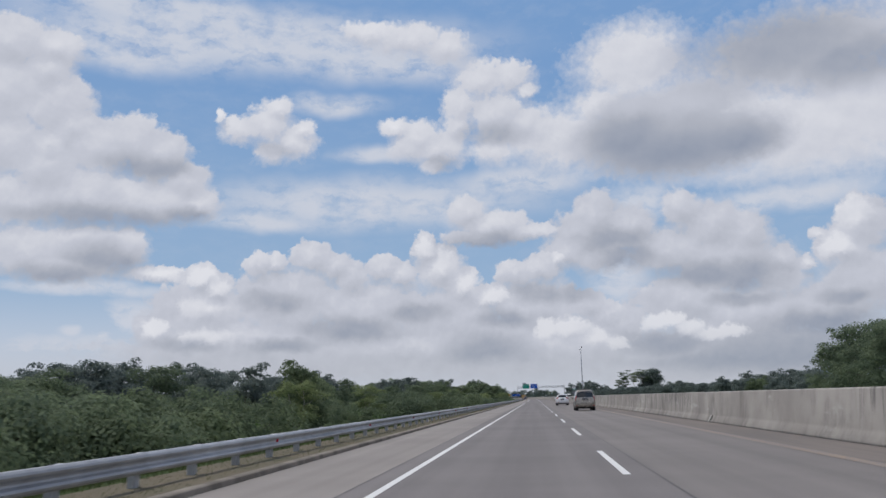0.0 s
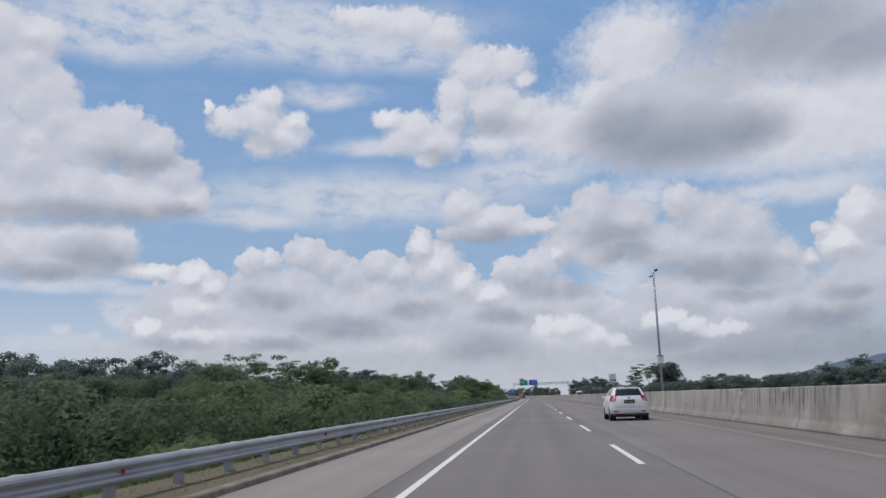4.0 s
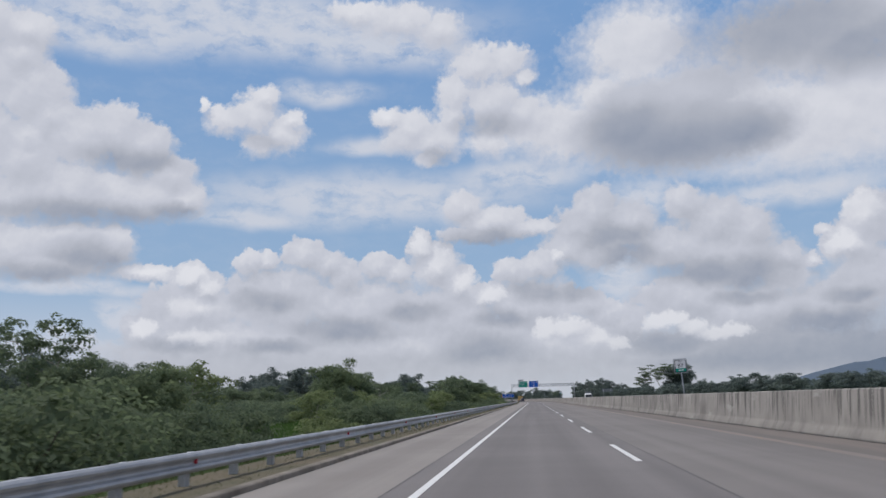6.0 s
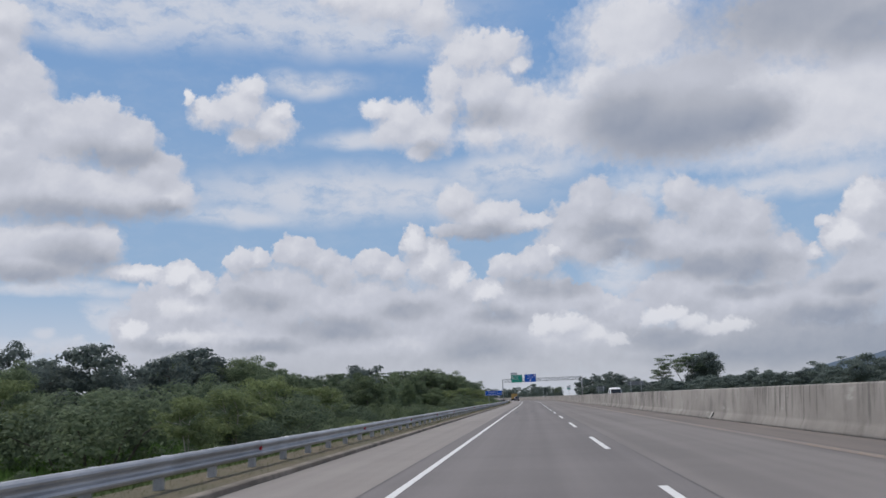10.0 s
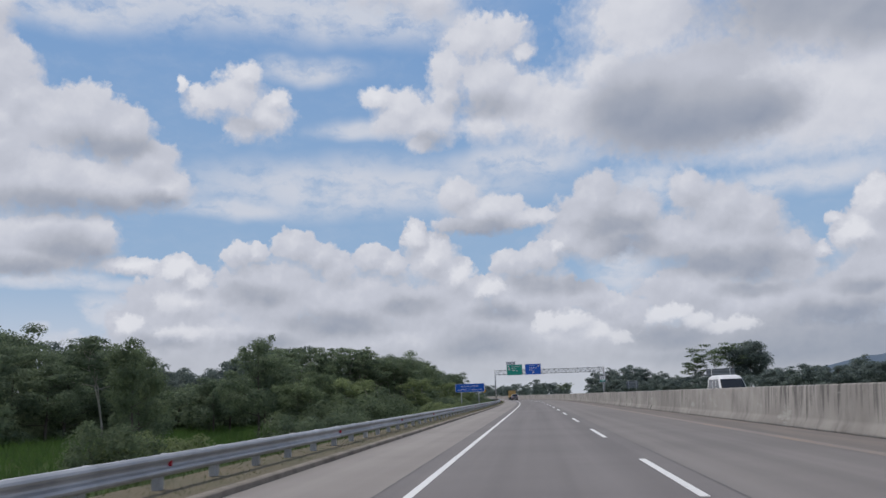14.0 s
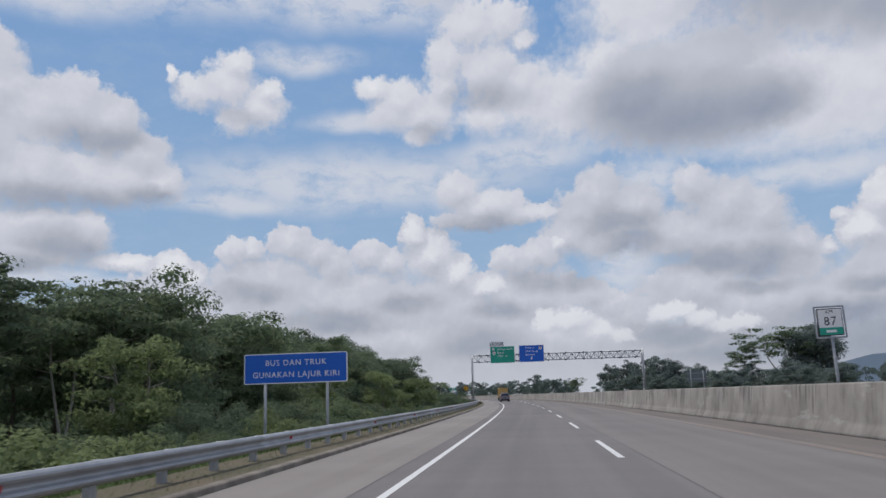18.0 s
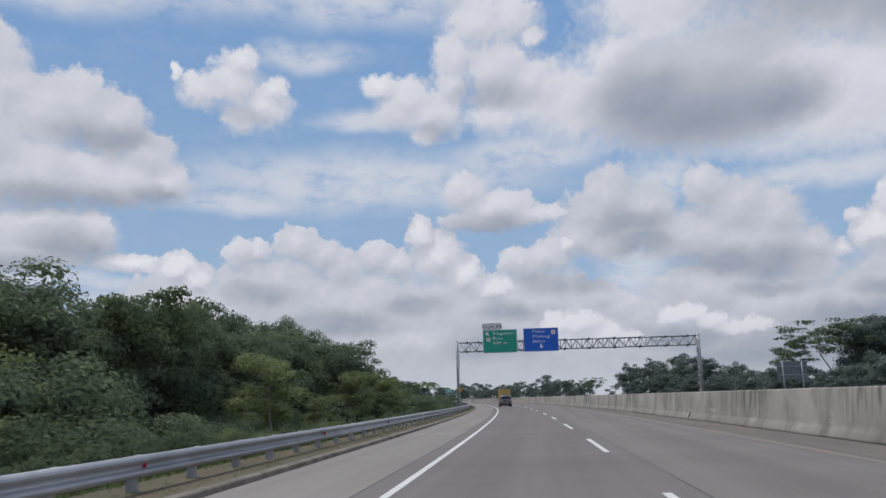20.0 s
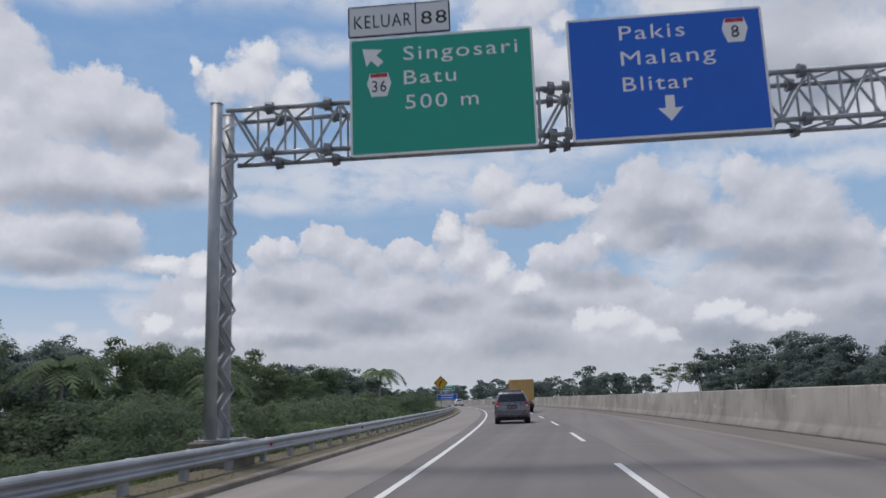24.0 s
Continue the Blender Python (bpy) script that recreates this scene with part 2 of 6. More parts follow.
        d = k.math("ADD", d, k.math("MULTIPLY", billow, edge_noise * 0.5))
        width = k.span(slope, -0.15, 0.25, blur, crisp)
        cover = k.math("ADD", k.math("DIVIDE", k.math("ADD", d, shift), width), 0.5, clamp=True)
        if fade:
            cover = k.math("MULTIPLY", cover, k.span(slope, -fade, fade))
        cover = k.math("MULTIPLY", cover, top)
        lit = k.math("MULTIPLY_ADD", slope, k_slope, level)
        lit = k.math("MULTIPLY_ADD", relief, k_relief, lit)
        lit = k.math("MULTIPLY_ADD", swell, k_swell, lit)
        lit = k.math("MULTIPLY_ADD", dark, -k_dark, lit, clamp=True)
        ramp = k.n.new("ShaderNodeValToRGB")
        e = ramp.color_ramp.elements
        e[0].position, e[0].color = 0.0, rgb(0.27, 0.31, 0.40)
        e[1].position, e[1].color = 1.0, rgb(0.745, 0.755, 0.805)
        e.new(0.35).color = rgb(0.41, 0.435, 0.505)
        e.new(0.70).color = rgb(0.545, 0.568, 0.648)
        k.l.new(lit, ramp.inputs[0])
        return k.mix(cover, under, ramp.outputs[0])

    blue = k.mix(k.span(el, 2, 26, smooth=False), rgb(0.34, 0.475, 0.64), rgb(0.185, 0.33, 0.585))
    streak = k.noise(k.vmath("MULTIPLY", pw, (0.6, 1.4, 1)), 0.5, 7, 0.62)
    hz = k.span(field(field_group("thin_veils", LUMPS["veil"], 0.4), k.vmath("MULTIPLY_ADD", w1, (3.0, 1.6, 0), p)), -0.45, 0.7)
    hz = k.math("MULTIPLY", hz, k.span(streak, 0.16, 0.60), clamp=True)
    thin = k.math("MULTIPLY", k.span(streak, 0.40, 0.80), 0.12)
    hz = k.math("MAXIMUM", k.math("MULTIPLY", hz, 0.95), thin)
    low = k.math("MULTIPLY", k.span(el, 10, 1), 0.9)
    col = k.mix(k.math("MAXIMUM", hz, low), blue, rgb(0.585, 0.62, 0.705))
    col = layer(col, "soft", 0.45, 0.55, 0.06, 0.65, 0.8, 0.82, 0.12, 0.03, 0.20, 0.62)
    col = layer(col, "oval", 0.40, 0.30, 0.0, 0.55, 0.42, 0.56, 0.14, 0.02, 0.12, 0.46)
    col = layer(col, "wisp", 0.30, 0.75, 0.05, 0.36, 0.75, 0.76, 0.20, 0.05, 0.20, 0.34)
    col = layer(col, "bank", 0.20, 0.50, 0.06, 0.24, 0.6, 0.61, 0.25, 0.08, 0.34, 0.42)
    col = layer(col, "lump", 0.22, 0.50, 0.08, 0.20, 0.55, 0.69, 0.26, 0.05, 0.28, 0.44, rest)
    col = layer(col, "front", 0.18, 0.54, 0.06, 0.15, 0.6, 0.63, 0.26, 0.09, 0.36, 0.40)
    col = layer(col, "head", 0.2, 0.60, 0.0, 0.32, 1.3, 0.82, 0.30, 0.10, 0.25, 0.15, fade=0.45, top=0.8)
    # the lowest air is a dull grey
    col = k.mix(k.math("MULTIPLY", k.span(el, 6.0, 0.5), 0.55), col, k.mix(dark, rgb(0.46, 0.485, 0.535), rgb(0.29, 0.33, 0.40)))
    em = k.n.new("ShaderNodeEmission")
    k.l.new(col, em.inputs[0])
    em.inputs[1].default_value = SKY_GLOW
    out = k.n.new("ShaderNodeOutputMaterial")
    k.l.new(em.outputs[0], out.inputs[0])
    return m


SKY_GLOW = 1.0


def sky_vault():
    """A wide low vault: cloud height about 950 m, 4.5 km out, open overhead where the sun stands."""
    A, B, turns = 4500.0, 950.0, 160
    els = [-1.6, -0.8, 0, 1, 2, 3, 4, 5, 6, 7, 8, 9, 10, 11, 12, 13, 14, 16, 18, 20, 22, 24, 26, 28, 30, 32, 34, 36, 38, 40]
    verts, faces = [], []
    for e_ in els:
        tn = math.tan(radians(e_))
        r = ((1 / A) ** 4 + (abs(tn) / B) ** 4) ** -0.25
        for q in range(turns):
            a = 2 * math.pi * q / turns
            verts.append((r * math.sin(a), r * math.cos(a), r * tn))
    for i in range(len(els) - 1):
        for q in range(turns):
            b, c = i * turns + q, i * turns + (q + 1) % turns
            faces.append((b, c, c + turns, b + turns))
    me = bpy.data.meshes.new("sky_backdrop")
    me.from_pydata(verts, [], faces)
    me.materials.append(sky_material())
    me.polygons.foreach_set("use_smooth", [True] * len(faces))
    ob = new("sky_backdrop", me)
    ob.location = (0, CENTRE_Y, 1.2)
    return tagged(ob, "blue sky with white and grey cumulus clouds", "sky", kind="structure")


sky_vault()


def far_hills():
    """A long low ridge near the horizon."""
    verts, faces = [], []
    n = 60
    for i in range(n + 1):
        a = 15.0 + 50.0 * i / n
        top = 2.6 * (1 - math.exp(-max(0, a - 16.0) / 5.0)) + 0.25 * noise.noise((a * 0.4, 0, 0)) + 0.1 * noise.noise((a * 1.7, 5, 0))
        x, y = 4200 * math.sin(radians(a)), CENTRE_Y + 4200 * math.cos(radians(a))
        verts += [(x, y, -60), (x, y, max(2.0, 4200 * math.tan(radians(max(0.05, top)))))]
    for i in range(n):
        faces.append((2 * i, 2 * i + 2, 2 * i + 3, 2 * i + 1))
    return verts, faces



# ---- materials ----
def surface(name, c1, c2, scale=6.0, rough=0.7, metal=0.0, bump=0.2, fine=60.0, stretch=(1, 1, 1), vary=0.12, spec=0.4):
    """A plain weathered surface: two colours mixed at a large and a small scale, slight relief, each thing a little different."""
    m = bpy.data.materials.new(name)
    m.use_nodes = True
    k = Net(m.node_tree)
    b = m.node_tree.nodes["Principled BSDF"]
    p = k.vmath("MULTIPLY", k.object_coords(), stretch)
    big, small = k.noise(p, scale, 4, 0.6), k.noise(p, fine, 3, 0.6)
    f = k.math("ADD", k.math("MULTIPLY", big, 0.75), k.math("MULTIPLY", small, 0.35))
    f = k.span(f, 0.32, 0.78)
    col = k.mix(f, rgb(*c1), rgb(*c2))
    info = k.n.new("ShaderNodeObjectInfo")
    hsv = k.n.new("ShaderNodeHueSaturation")
    k.l.new(k.span(info.outputs["Random"], 0, 1, 1 - vary, 1 + vary, False), hsv.inputs["Value"])
    k.l.new(col, hsv.inputs["Color"])
    k.l.new(hsv.outputs[0], b.inputs["Base Color"])
    b.inputs["Metallic"].default_value = metal
    b.inputs["Specular IOR Level"].default_value = spec
    k.l.new(k.span(big, 0.2, 0.8, max(0.02, rough - 0.1), min(1, rough + 0.1), False), b.inputs["Roughness"])
    if bump:
        bp = k.n.new("ShaderNodeBump")
        bp.inputs["Strength"].default_value = bump
        bp.inputs["Distance"].default_value = 0.02
        k.l.new(k.math("ADD", k.math("MULTIPLY", big, 0.6), small), bp.inputs["Height"])
        k.l.new(bp.outputs[0], b.inputs["Normal"])
    return m


def pavement_material(name, c1, c2, grain=0.35):
    """Worn paving: aggregate grain, patches, and long tyre streaks along the road."""
    m = bpy.data.materials.new(name)
    m.use_nodes = True
    k = Net(m.node_tree)
    b = m.node_tree.nodes["Principled BSDF"]
    p = k.object_coords()
    patch = k.noise(p, 0.13, 5, 0.6)
    lane = k.noise(k.vmath("MULTIPLY", p, (1.3, 0.012, 1)), 1.0, 3, 0.5)
    cross = k.noise(k.vmath("MULTIPLY", p, (0.05, 0.35, 1)), 1.0, 4, 0.6)
    speck = k.noise(p, 55.0, 2, 0.7)
    f = k.math("ADD", k.math("MULTIPLY", patch, 0.35), k.math("MULTIPLY", lane, 0.55))
    f = k.math("ADD", f, k.math("MULTIPLY", cross, 0.22))
    f = k.span(f, 0.36, 0.76)
    f = k.math("ADD", f, k.math("MULTIPLY", k.math("SUBTRACT", speck, 0.5), grain), clamp=True)
    col = k.mix(f, rgb(*c1), rgb(*c2))
    k.l.new(col, b.inputs["Base Color"])
    b.inputs["Roughness"].default_value = 0.82
    b.inputs["Specular IOR Level"].default_value = 0.3
    bp = k.n.new("ShaderNodeBump")
    bp.inputs["Strength"].default_value = 0.25
    bp.inputs["Distance"].default_value = 0.01
    k.l.new(speck, bp.inputs["Height"])
    k.l.new(bp.outputs[0], b.inputs["Normal"])
    return m


def barrier_material():
    """Cast concrete with dark runs of water from the top and paler patches at the foot."""
    m = bpy.data.materials.new("stained_concrete")
    m.use_nodes = True
    k = Net(m.node_tree)
    b = m.node_tree.nodes["Principled BSDF"]
    geo = k.n.new("ShaderNodeNewGeometry")
    p = geo.outputs["Position"]
    big = k.noise(p, 0.35, 5, 0.6)
    sep = k.n.new("ShaderNodeSeparateXYZ")
    k.l.new(p, sep.inputs[0])
    wavy = k.vmath("MULTIPLY_ADD", k.noise(p, 1.5, 3, 0.6, True), (0, 0.10, 0), p)
    drip = k.noise(k.vmath("MULTIPLY", wavy, (0.3, 5.5, 0.05)), 1.0, 4, 0.65)
    reach = k.noise(k.vmath("MULTIPLY", p, (0.2, 2.6, 0.0)), 1.0, 3, 0.6)
    where = k.noise(k.vmath("MULTIPLY", p, (0.3, 0.11, 0.0)), 1.0, 2, 0.5)
    foot = k.math("SUBTRACT", 2.15, k.math("MULTIPLY", reach, 2.9))
    runs = k.math("MULTIPLY", k.span(drip, 0.50, 0.57), k.span(k.math("SUBTRACT", sep.outputs[2], foot), -0.25, 0.25))
    runs = k.math("MULTIPLY", runs, k.span(where, 0.44, 0.57))
    speck = k.noise(p, 30.0, 3, 0.6)
    col = k.mix(k.span(big, 0.3, 0.7), rgb(0.285, 0.266, 0.246), rgb(0.415, 0.390, 0.362))
    blotch = k.noise(k.vmath("MULTIPLY", wavy, (0.3, 0.9, 0.45)), 1.0, 5, 0.65)
    col = k.mix(k.math("MULTIPLY", k.span(blotch, 0.46, 0.70), 0.65), col, rgb(0.150, 0.142, 0.132))
    col = k.mix(k.math("MULTIPLY", runs, 0.80), col, rgb(0.070, 0.068, 0.066))
    pale = k.noise(k.vmath("MULTIPLY", p, (1, 0.5, 2.0)), 1.1, 4, 0.6)
    col = k.mix(k.math("MULTIPLY", k.span(pale, 0.6, 0.72), 0.5), col, rgb(0.55, 0.54, 0.51))
    col = k.mix(k.math("MULTIPLY", speck, 0.22), col, rgb(0.20, 0.19, 0.18))
    k.l.new(col, b.inputs["Base Color"])
    b.inputs["Roughness"].default_value = 0.85
    b.inputs["Specular IOR Level"].default_value = 0.25
    bp = k.n.new("ShaderNodeBump")
    bp.inputs["Strength"].default_value = 0.3
    bp.inputs["Distance"].default_value = 0.02
    k.l.new(k.math("ADD", speck, big), bp.inputs["Height"])
    k.l.new(bp.outputs[0], b.inputs["Normal"])
    return m


def paint_material(name, paint, under, worn=0.5, wear=0.14):
    m = bpy.data.materials.new(name)
    m.use_nodes = True
    k = Net(m.node_tree)
    b = m.node_tree.nodes["Principled BSDF"]
    p = k.object_coords()
    f = k.noise(p, 9.0, 6, 0.7)
    g = k.noise(p, 0.2, 3, 0.6)
    f = k.math("ADD", k.math("MULTIPLY", f, 0.7), k.math("MULTIPLY", g, 0.4))
    k.l.new(k.mix(k.span(f, worn - wear, worn + wear), rgb(*under), rgb(*paint)), b.inputs["Base Color"])
    b.inputs["Roughness"].default_value = 0.75
    return m


def leaf_material(name, dark, light, gloss=0.68):
    m = bpy.data.materials.new(name)
    m.use_nodes = True
    k = Net(m.node_tree)
    b = m.node_tree.nodes["Principled BSDF"]
    geo = k.n.new("ShaderNodeNewGeometry")
    info = k.n.new("ShaderNodeObjectInfo")
    clump = k.noise(k.object_coords(), 0.8, 2, 0.5)
    f = k.math("ADD", k.math("MULTIPLY", geo.outputs["Random Per Island"], 0.30), k.math("MULTIPLY", k.span(clump, 0.3, 0.7), 0.60))
    f = k.math("ADD", f, k.math("MULTIPLY", k.math("SUBTRACT", info.outputs["Random"], 0.5), 0.5), clamp=True)
    k.l.new(k.mix(f, rgb(*dark), rgb(*light)), b.inputs["Base Color"])
    b.inputs["Roughness"].default_value = gloss
    b.inputs["Specular IOR Level"].default_value = 0.15
    tr = k.n.new("ShaderNodeBsdfTranslucent")
    k.l.new(k.mix(f, rgb(*[c * 0.9 for c in dark]), rgb(*[c * 1.1 for c in light])), tr.inputs[0])
    mx = k.n.new("ShaderNodeMixShader")
    mx.inputs[0].default_value = 0.5
    k.l.new(b.outputs[0], mx.inputs[1])
    k.l.new(tr.outputs[0], mx.inputs[2])
    k.l.new(mx.outputs[0], m.node_tree.nodes["Material Output"].inputs[0])
    return m


def gloss_paint(name, c, rough=0.25, metal=0.0, coat=0.6):
    m = surface(name, [x * 0.94 for x in c], c, 2.0, rough, metal, 0.0, 40.0, vary=0.0, spec=0.5)
    m.node_tree.nodes["Principled BSDF"].inputs["Coat Weight"].default_value = coat
    return m


def glass_dark(name):
    m = bpy.data.materials.new(name)
    m.use_nodes = True
    b = m.node_tree.nodes["Principled BSDF"]
    b.inputs["Base Color"].default_value = rgb(0.022, 0.026, 0.030)
    b.inputs["Roughness"].default_value = 0.08
    b.inputs["Specular IOR Level"].default_value = 0.5
    b.inputs["Coat Weight"].default_value = 0.15
    return m


ASPHALT = pavement_material("worn_lane_paving", (0.156, 0.144, 0.142), (0.216, 0.200, 0.196))
FAST = pavement_material("fast_lane_paving", (0.168, 0.154, 0.148), (0.236, 0.217, 0.206))
SHOULDER = pavement_material("shoulder_paving", (0.225, 0.204, 0.190), (0.310, 0.285, 0.265))
JOINT = surface("joint_sealant", (0.07, 0.07, 0.07), (0.16, 0.155, 0.155), 1.5)
WHITE_LINE = paint_material("white_road_paint", (0.72, 0.72, 0.71), (0.30, 0.30, 0.30), 0.40)
YELLOW_LINE = paint_material("worn_yellow_road_paint", (0.40, 0.272, 0.155), (0.225, 0.197, 0.18), 0.66, 0.16)
CONCRETE = barrier_material()
PLASTER = surface("pale_plaster", (0.42, 0.41, 0.39), (0.55, 0.54, 0.51), 3, 0.9, bump=0.4)
KERB = surface("kerb_concrete", (0.12, 0.104, 0.085), (0.30, 0.27, 0.23), 1.6, 0.9, bump=0.5)
GALV = surface("galvanised_steel", (0.30, 0.31, 0.33), (0.47, 0.485, 0.51), 1.6, 0.5, 0.4, 0.15, 70)
GALV_DULL = surface("dull_galvanised_steel", (0.29, 0.31, 0.335), (0.44, 0.465, 0.495), 3.0, 0.5, 0.35, 0.08, 90)
RED = surface("red_reflector", (0.42, 0.02, 0.04), (0.55, 0.04, 0.06), 20, 0.3)
# Black standing in for shade at the barrier's foot and in its drains.
DARK = surface("black_rubber", (0.012, 0.012, 0.012), (0.03, 0.03, 0.03), 12, 0.75)
LEAF_DARK = leaf_material("dark_leaves", (0.125, 0.168, 0.115), (0.235, 0.295, 0.175))
LEAF_MID = leaf_material("green_leaves", (0.124, 0.164, 0.100), (0.222, 0.280, 0.155))
LEAF_YELLOW = leaf_material("yellow_green_leaves", (0.168, 0.212, 0.102), (0.280, 0.338, 0.165))
# Pale blue of distance haze is mixed into these leaves' own colour.
LEAF_HAZED = leaf_material("far_dark_leaves", (0.130, 0.165, 0.158), (0.210, 0.255, 0.226))
BARK = surface("grey_bark", (0.07, 0.06, 0.05), (0.17, 0.155, 0.135), 4, 0.9, bump=0.6, stretch=(1, 1, 0.3))
PALE_BARK = surface("pale_bark", (0.24, 0.225, 0.20), (0.45, 0.43, 0.39), 3, 0.9, bump=0.5, stretch=(1, 1, 0.3))
GRASS = leaf_material("grass_blades", (0.055, 0.080, 0.032), (0.120, 0.148, 0.062), 0.6)
DRY_GRASS = leaf_material("dry_grass_blades", (0.150, 0.140, 0.075), (0.245, 0.215, 0.125), 0.7)


def ground_material():
    m = bpy.data.materials.new("grass_and_field")
    m.use_nodes = True
    k = Net(m.node_tree)
    b = m.node_tree.nodes["Principled BSDF"]
    p = k.object_coords()
    a, c, s = k.noise(p, 0.06, 4, 0.6), k.noise(p, 0.8, 5, 0.65), k.noise(p, 14.0, 3, 0.7)
    col = k.mix(k.span(a, 0.35, 0.65), rgb(0.050, 0.082, 0.026), rgb(0.078, 0.118, 0.038))
    col = k.mix(k.span(c, 0.55, 0.75), col, rgb(0.10, 0.085, 0.045))
    col = k.mix(k.math("MULTIPLY", s, 0.5), col, rgb(0.035, 0.052, 0.022))
    k.l.new(col, b.inputs["Base Color"])
    b.inputs["Roughness"].default_value = 0.95
    b.inputs["Specular IOR Level"].default_value = 0.1
    bp = k.n.new("ShaderNodeBump")
    bp.inputs["Strength"].default_value = 0.8
    bp.inputs["Distance"].default_value = 0.1
    k.l.new(k.math("ADD", c, s), bp.inputs["Height"])
    k.l.new(bp.outputs[0], b.inputs["Normal"])
    return m


GROUND = ground_material()


# ---- mesh helpers ----
def mesh_object(name, verts, faces, material, smooth=False):
    me = bpy.data.meshes.new(name)
    me.from_pydata([tuple(v) for v in verts], [], faces)
    me.materials.append(material)
    if smooth:
        me.polygons.foreach_set("use_smooth", [True] * len(me.polygons))
    me.update()
    return new(name, me)


def part(name, bm, material, parent, label="", smooth=False):
    """Links a bmesh as one mesh under a thing or a part."""
    me = bpy.data.meshes.new(name)
    bmesh.ops.recalc_face_normals(bm, faces=bm.faces)
    bm.to_mesh(me)
    bm.free()
    me.materials.append(material)
    if smooth:
        me.polygons.foreach_set("use_smooth", [True] * len(me.polygons))
    ob = new(name, me)
    ob.parent = parent
    if label:
        ob["label"] = label
    return ob


def empty(name, m, label, category, group=""):
    ob = new(name)
    ob.matrix_world = m
    return tagged(ob, label, category, group)


def box(sx, sy, sz, x=0, y=0, z=0, bevel=0.0, bm=None, seg=1):
    """A box with its base centre at (x, y, z)."""
    own = bmesh.new()
    bmesh.ops.create_cube(own, size=1.0)
    bmesh.ops.transform(own, matrix=Matrix.Translation((x, y, z + sz / 2)) @ Matrix.Diagonal((sx, sy, sz, 1)), verts=own.verts)
    if bevel:
        bmesh.ops.bevel(own, geom=list(own.edges), offset=bevel, segments=seg, affect="EDGES", profile=0.6)
    return join(bm, own)


def join(bm, own):
    if bm is None:
        return own
    me = bpy.data.meshes.new("tmp")
    own.to_mesh(me)
    own.free()
    bm.from_mesh(me)
    bpy.data.meshes.remove(me)
    return bm


def rod(a, b, r0, r1=None, sides=8, bm=None, caps=True):
    """A tapered round bar from a to b."""
    a, b = Vector(a), Vector(b)
    r1 = r0 if r1 is None else r1
    own = bmesh.new()
    bmesh.ops.create_cone(own, cap_ends=caps, segments=sides, radius1=r0, radius2=r1, depth=(b - a).length)
    turn = (b - a).to_track_quat("Z", "Y").to_matrix().to_4x4()
    bmesh.ops.transform(own, matrix=Matrix.Translation((a + b) / 2) @ turn, verts=own.verts)
    return join(bm, own)


def prism(outline, depth, bm=None):
    """A plate: an outline of (x, z) points given thickness along y."""
    own = bmesh.new()
    lo = [own.verts.new((x, 0, z)) for x, z in outline]
    hi = [own.verts.new((x, depth, z)) for x, z in outline]
    own.faces.new(lo)
    own.faces.new(hi[::-1])
    n = len(lo)
    for i in range(n):
        own.faces.new((lo[i], hi[i], hi[(i + 1) % n], lo[(i + 1) % n]))
    return join(bm, own)


def strip(name, lat0, lat1, y0, y1, z, material, step=6.0, thick=0.0):
    """A ribbon that follows the road."""
    n = max(1, int((y1 - y0) / step))
    ys = [y0 + (y1 - y0) * i / n for i in range(n + 1)]
    verts, faces = [], []
    for y in ys:
        verts += [on_road(lat0, y, z), on_road(lat1, y, z)]
    for i in range(n):
        faces.append((2 * i, 2 * i + 1, 2 * i + 3, 2 * i + 2))
    return mesh_object(name, verts, faces, material)


def sweep(name, profile, y0, y1, material, step=6.0, closed=True, smooth=False, caps=True):
    """A profile of (lat, z) points carried along the road, with closed ends."""
    n = max(1, int(round((y1 - y0) / step)))
    m = len(profile)
    verts, faces = [], []
    for i in range(n + 1):
        y = y0 + (y1 - y0) * i / n
        verts += [on_road(a, y, z) for a, z in profile]
    for i in range(n):
        for j in range(m if closed else m - 1):
            k = (j + 1) % m
            faces.append((i * m + j, i * m + k, (i + 1) * m + k, (i + 1) * m + j))
    if closed and caps:
        faces.append(tuple(range(m))[::-1])
        faces.append(tuple(n * m + j for j in range(m)))
    return mesh_object(name, verts, faces, material, smooth)


def lettering(name, text, size, material, parent, x, z, y=0.0, align="LEFT", spacing=1.0):
    """Raised letters facing -y, the baseline's start (or middle) at (x, z), each letter a part."""
    cu = bpy.data.curves.new(name, "FONT")
    cu.body, cu.size, cu.align_x, cu.extrude, cu.space_character = text, size, align, 0.002, spacing
    cu.resolution_u = 3
    tmp = bpy.data.objects.new(name, cu)
    me = bpy.data.meshes.new_from_object(tmp)
    bpy.data.objects.remove(tmp)
    bpy.data.curves.remove(cu)
    spans = sorted((min(me.vertices[v].co.x for v in p.vertices), max(me.vertices[v].co.x for v in p.vertices)) for p in me.polygons)
    runs = []
    for a, b in spans:
        if runs and a <= runs[-1][1] + size * 0.004:
            runs[-1][1] = max(runs[-1][1], b)
        else:
            runs.append([a, b])
    made = []
    for a, b in runs:
        keep = [p for p in me.polygons if a - 1e-5 <= min(me.vertices[v].co.x for v in p.vertices) and max(me.vertices[v].co.x for v in p.vertices) <= b + 1e-5]
        order, faces, verts = {}, [], []
        for p in keep:
            for v in p.vertices:
                if v not in order:
                    order[v] = len(verts)
                    verts.append(me.vertices[v].co.copy())
            faces.append([order[v] for v in p.vertices])
        ob = mesh_object("letter", verts, faces, material)
        ob.parent = parent
        ob.matrix_basis = pose(x, y, z, 90, 0, 0)
        made.append(ob)
    bpy.data.meshes.remove(me)
    return made


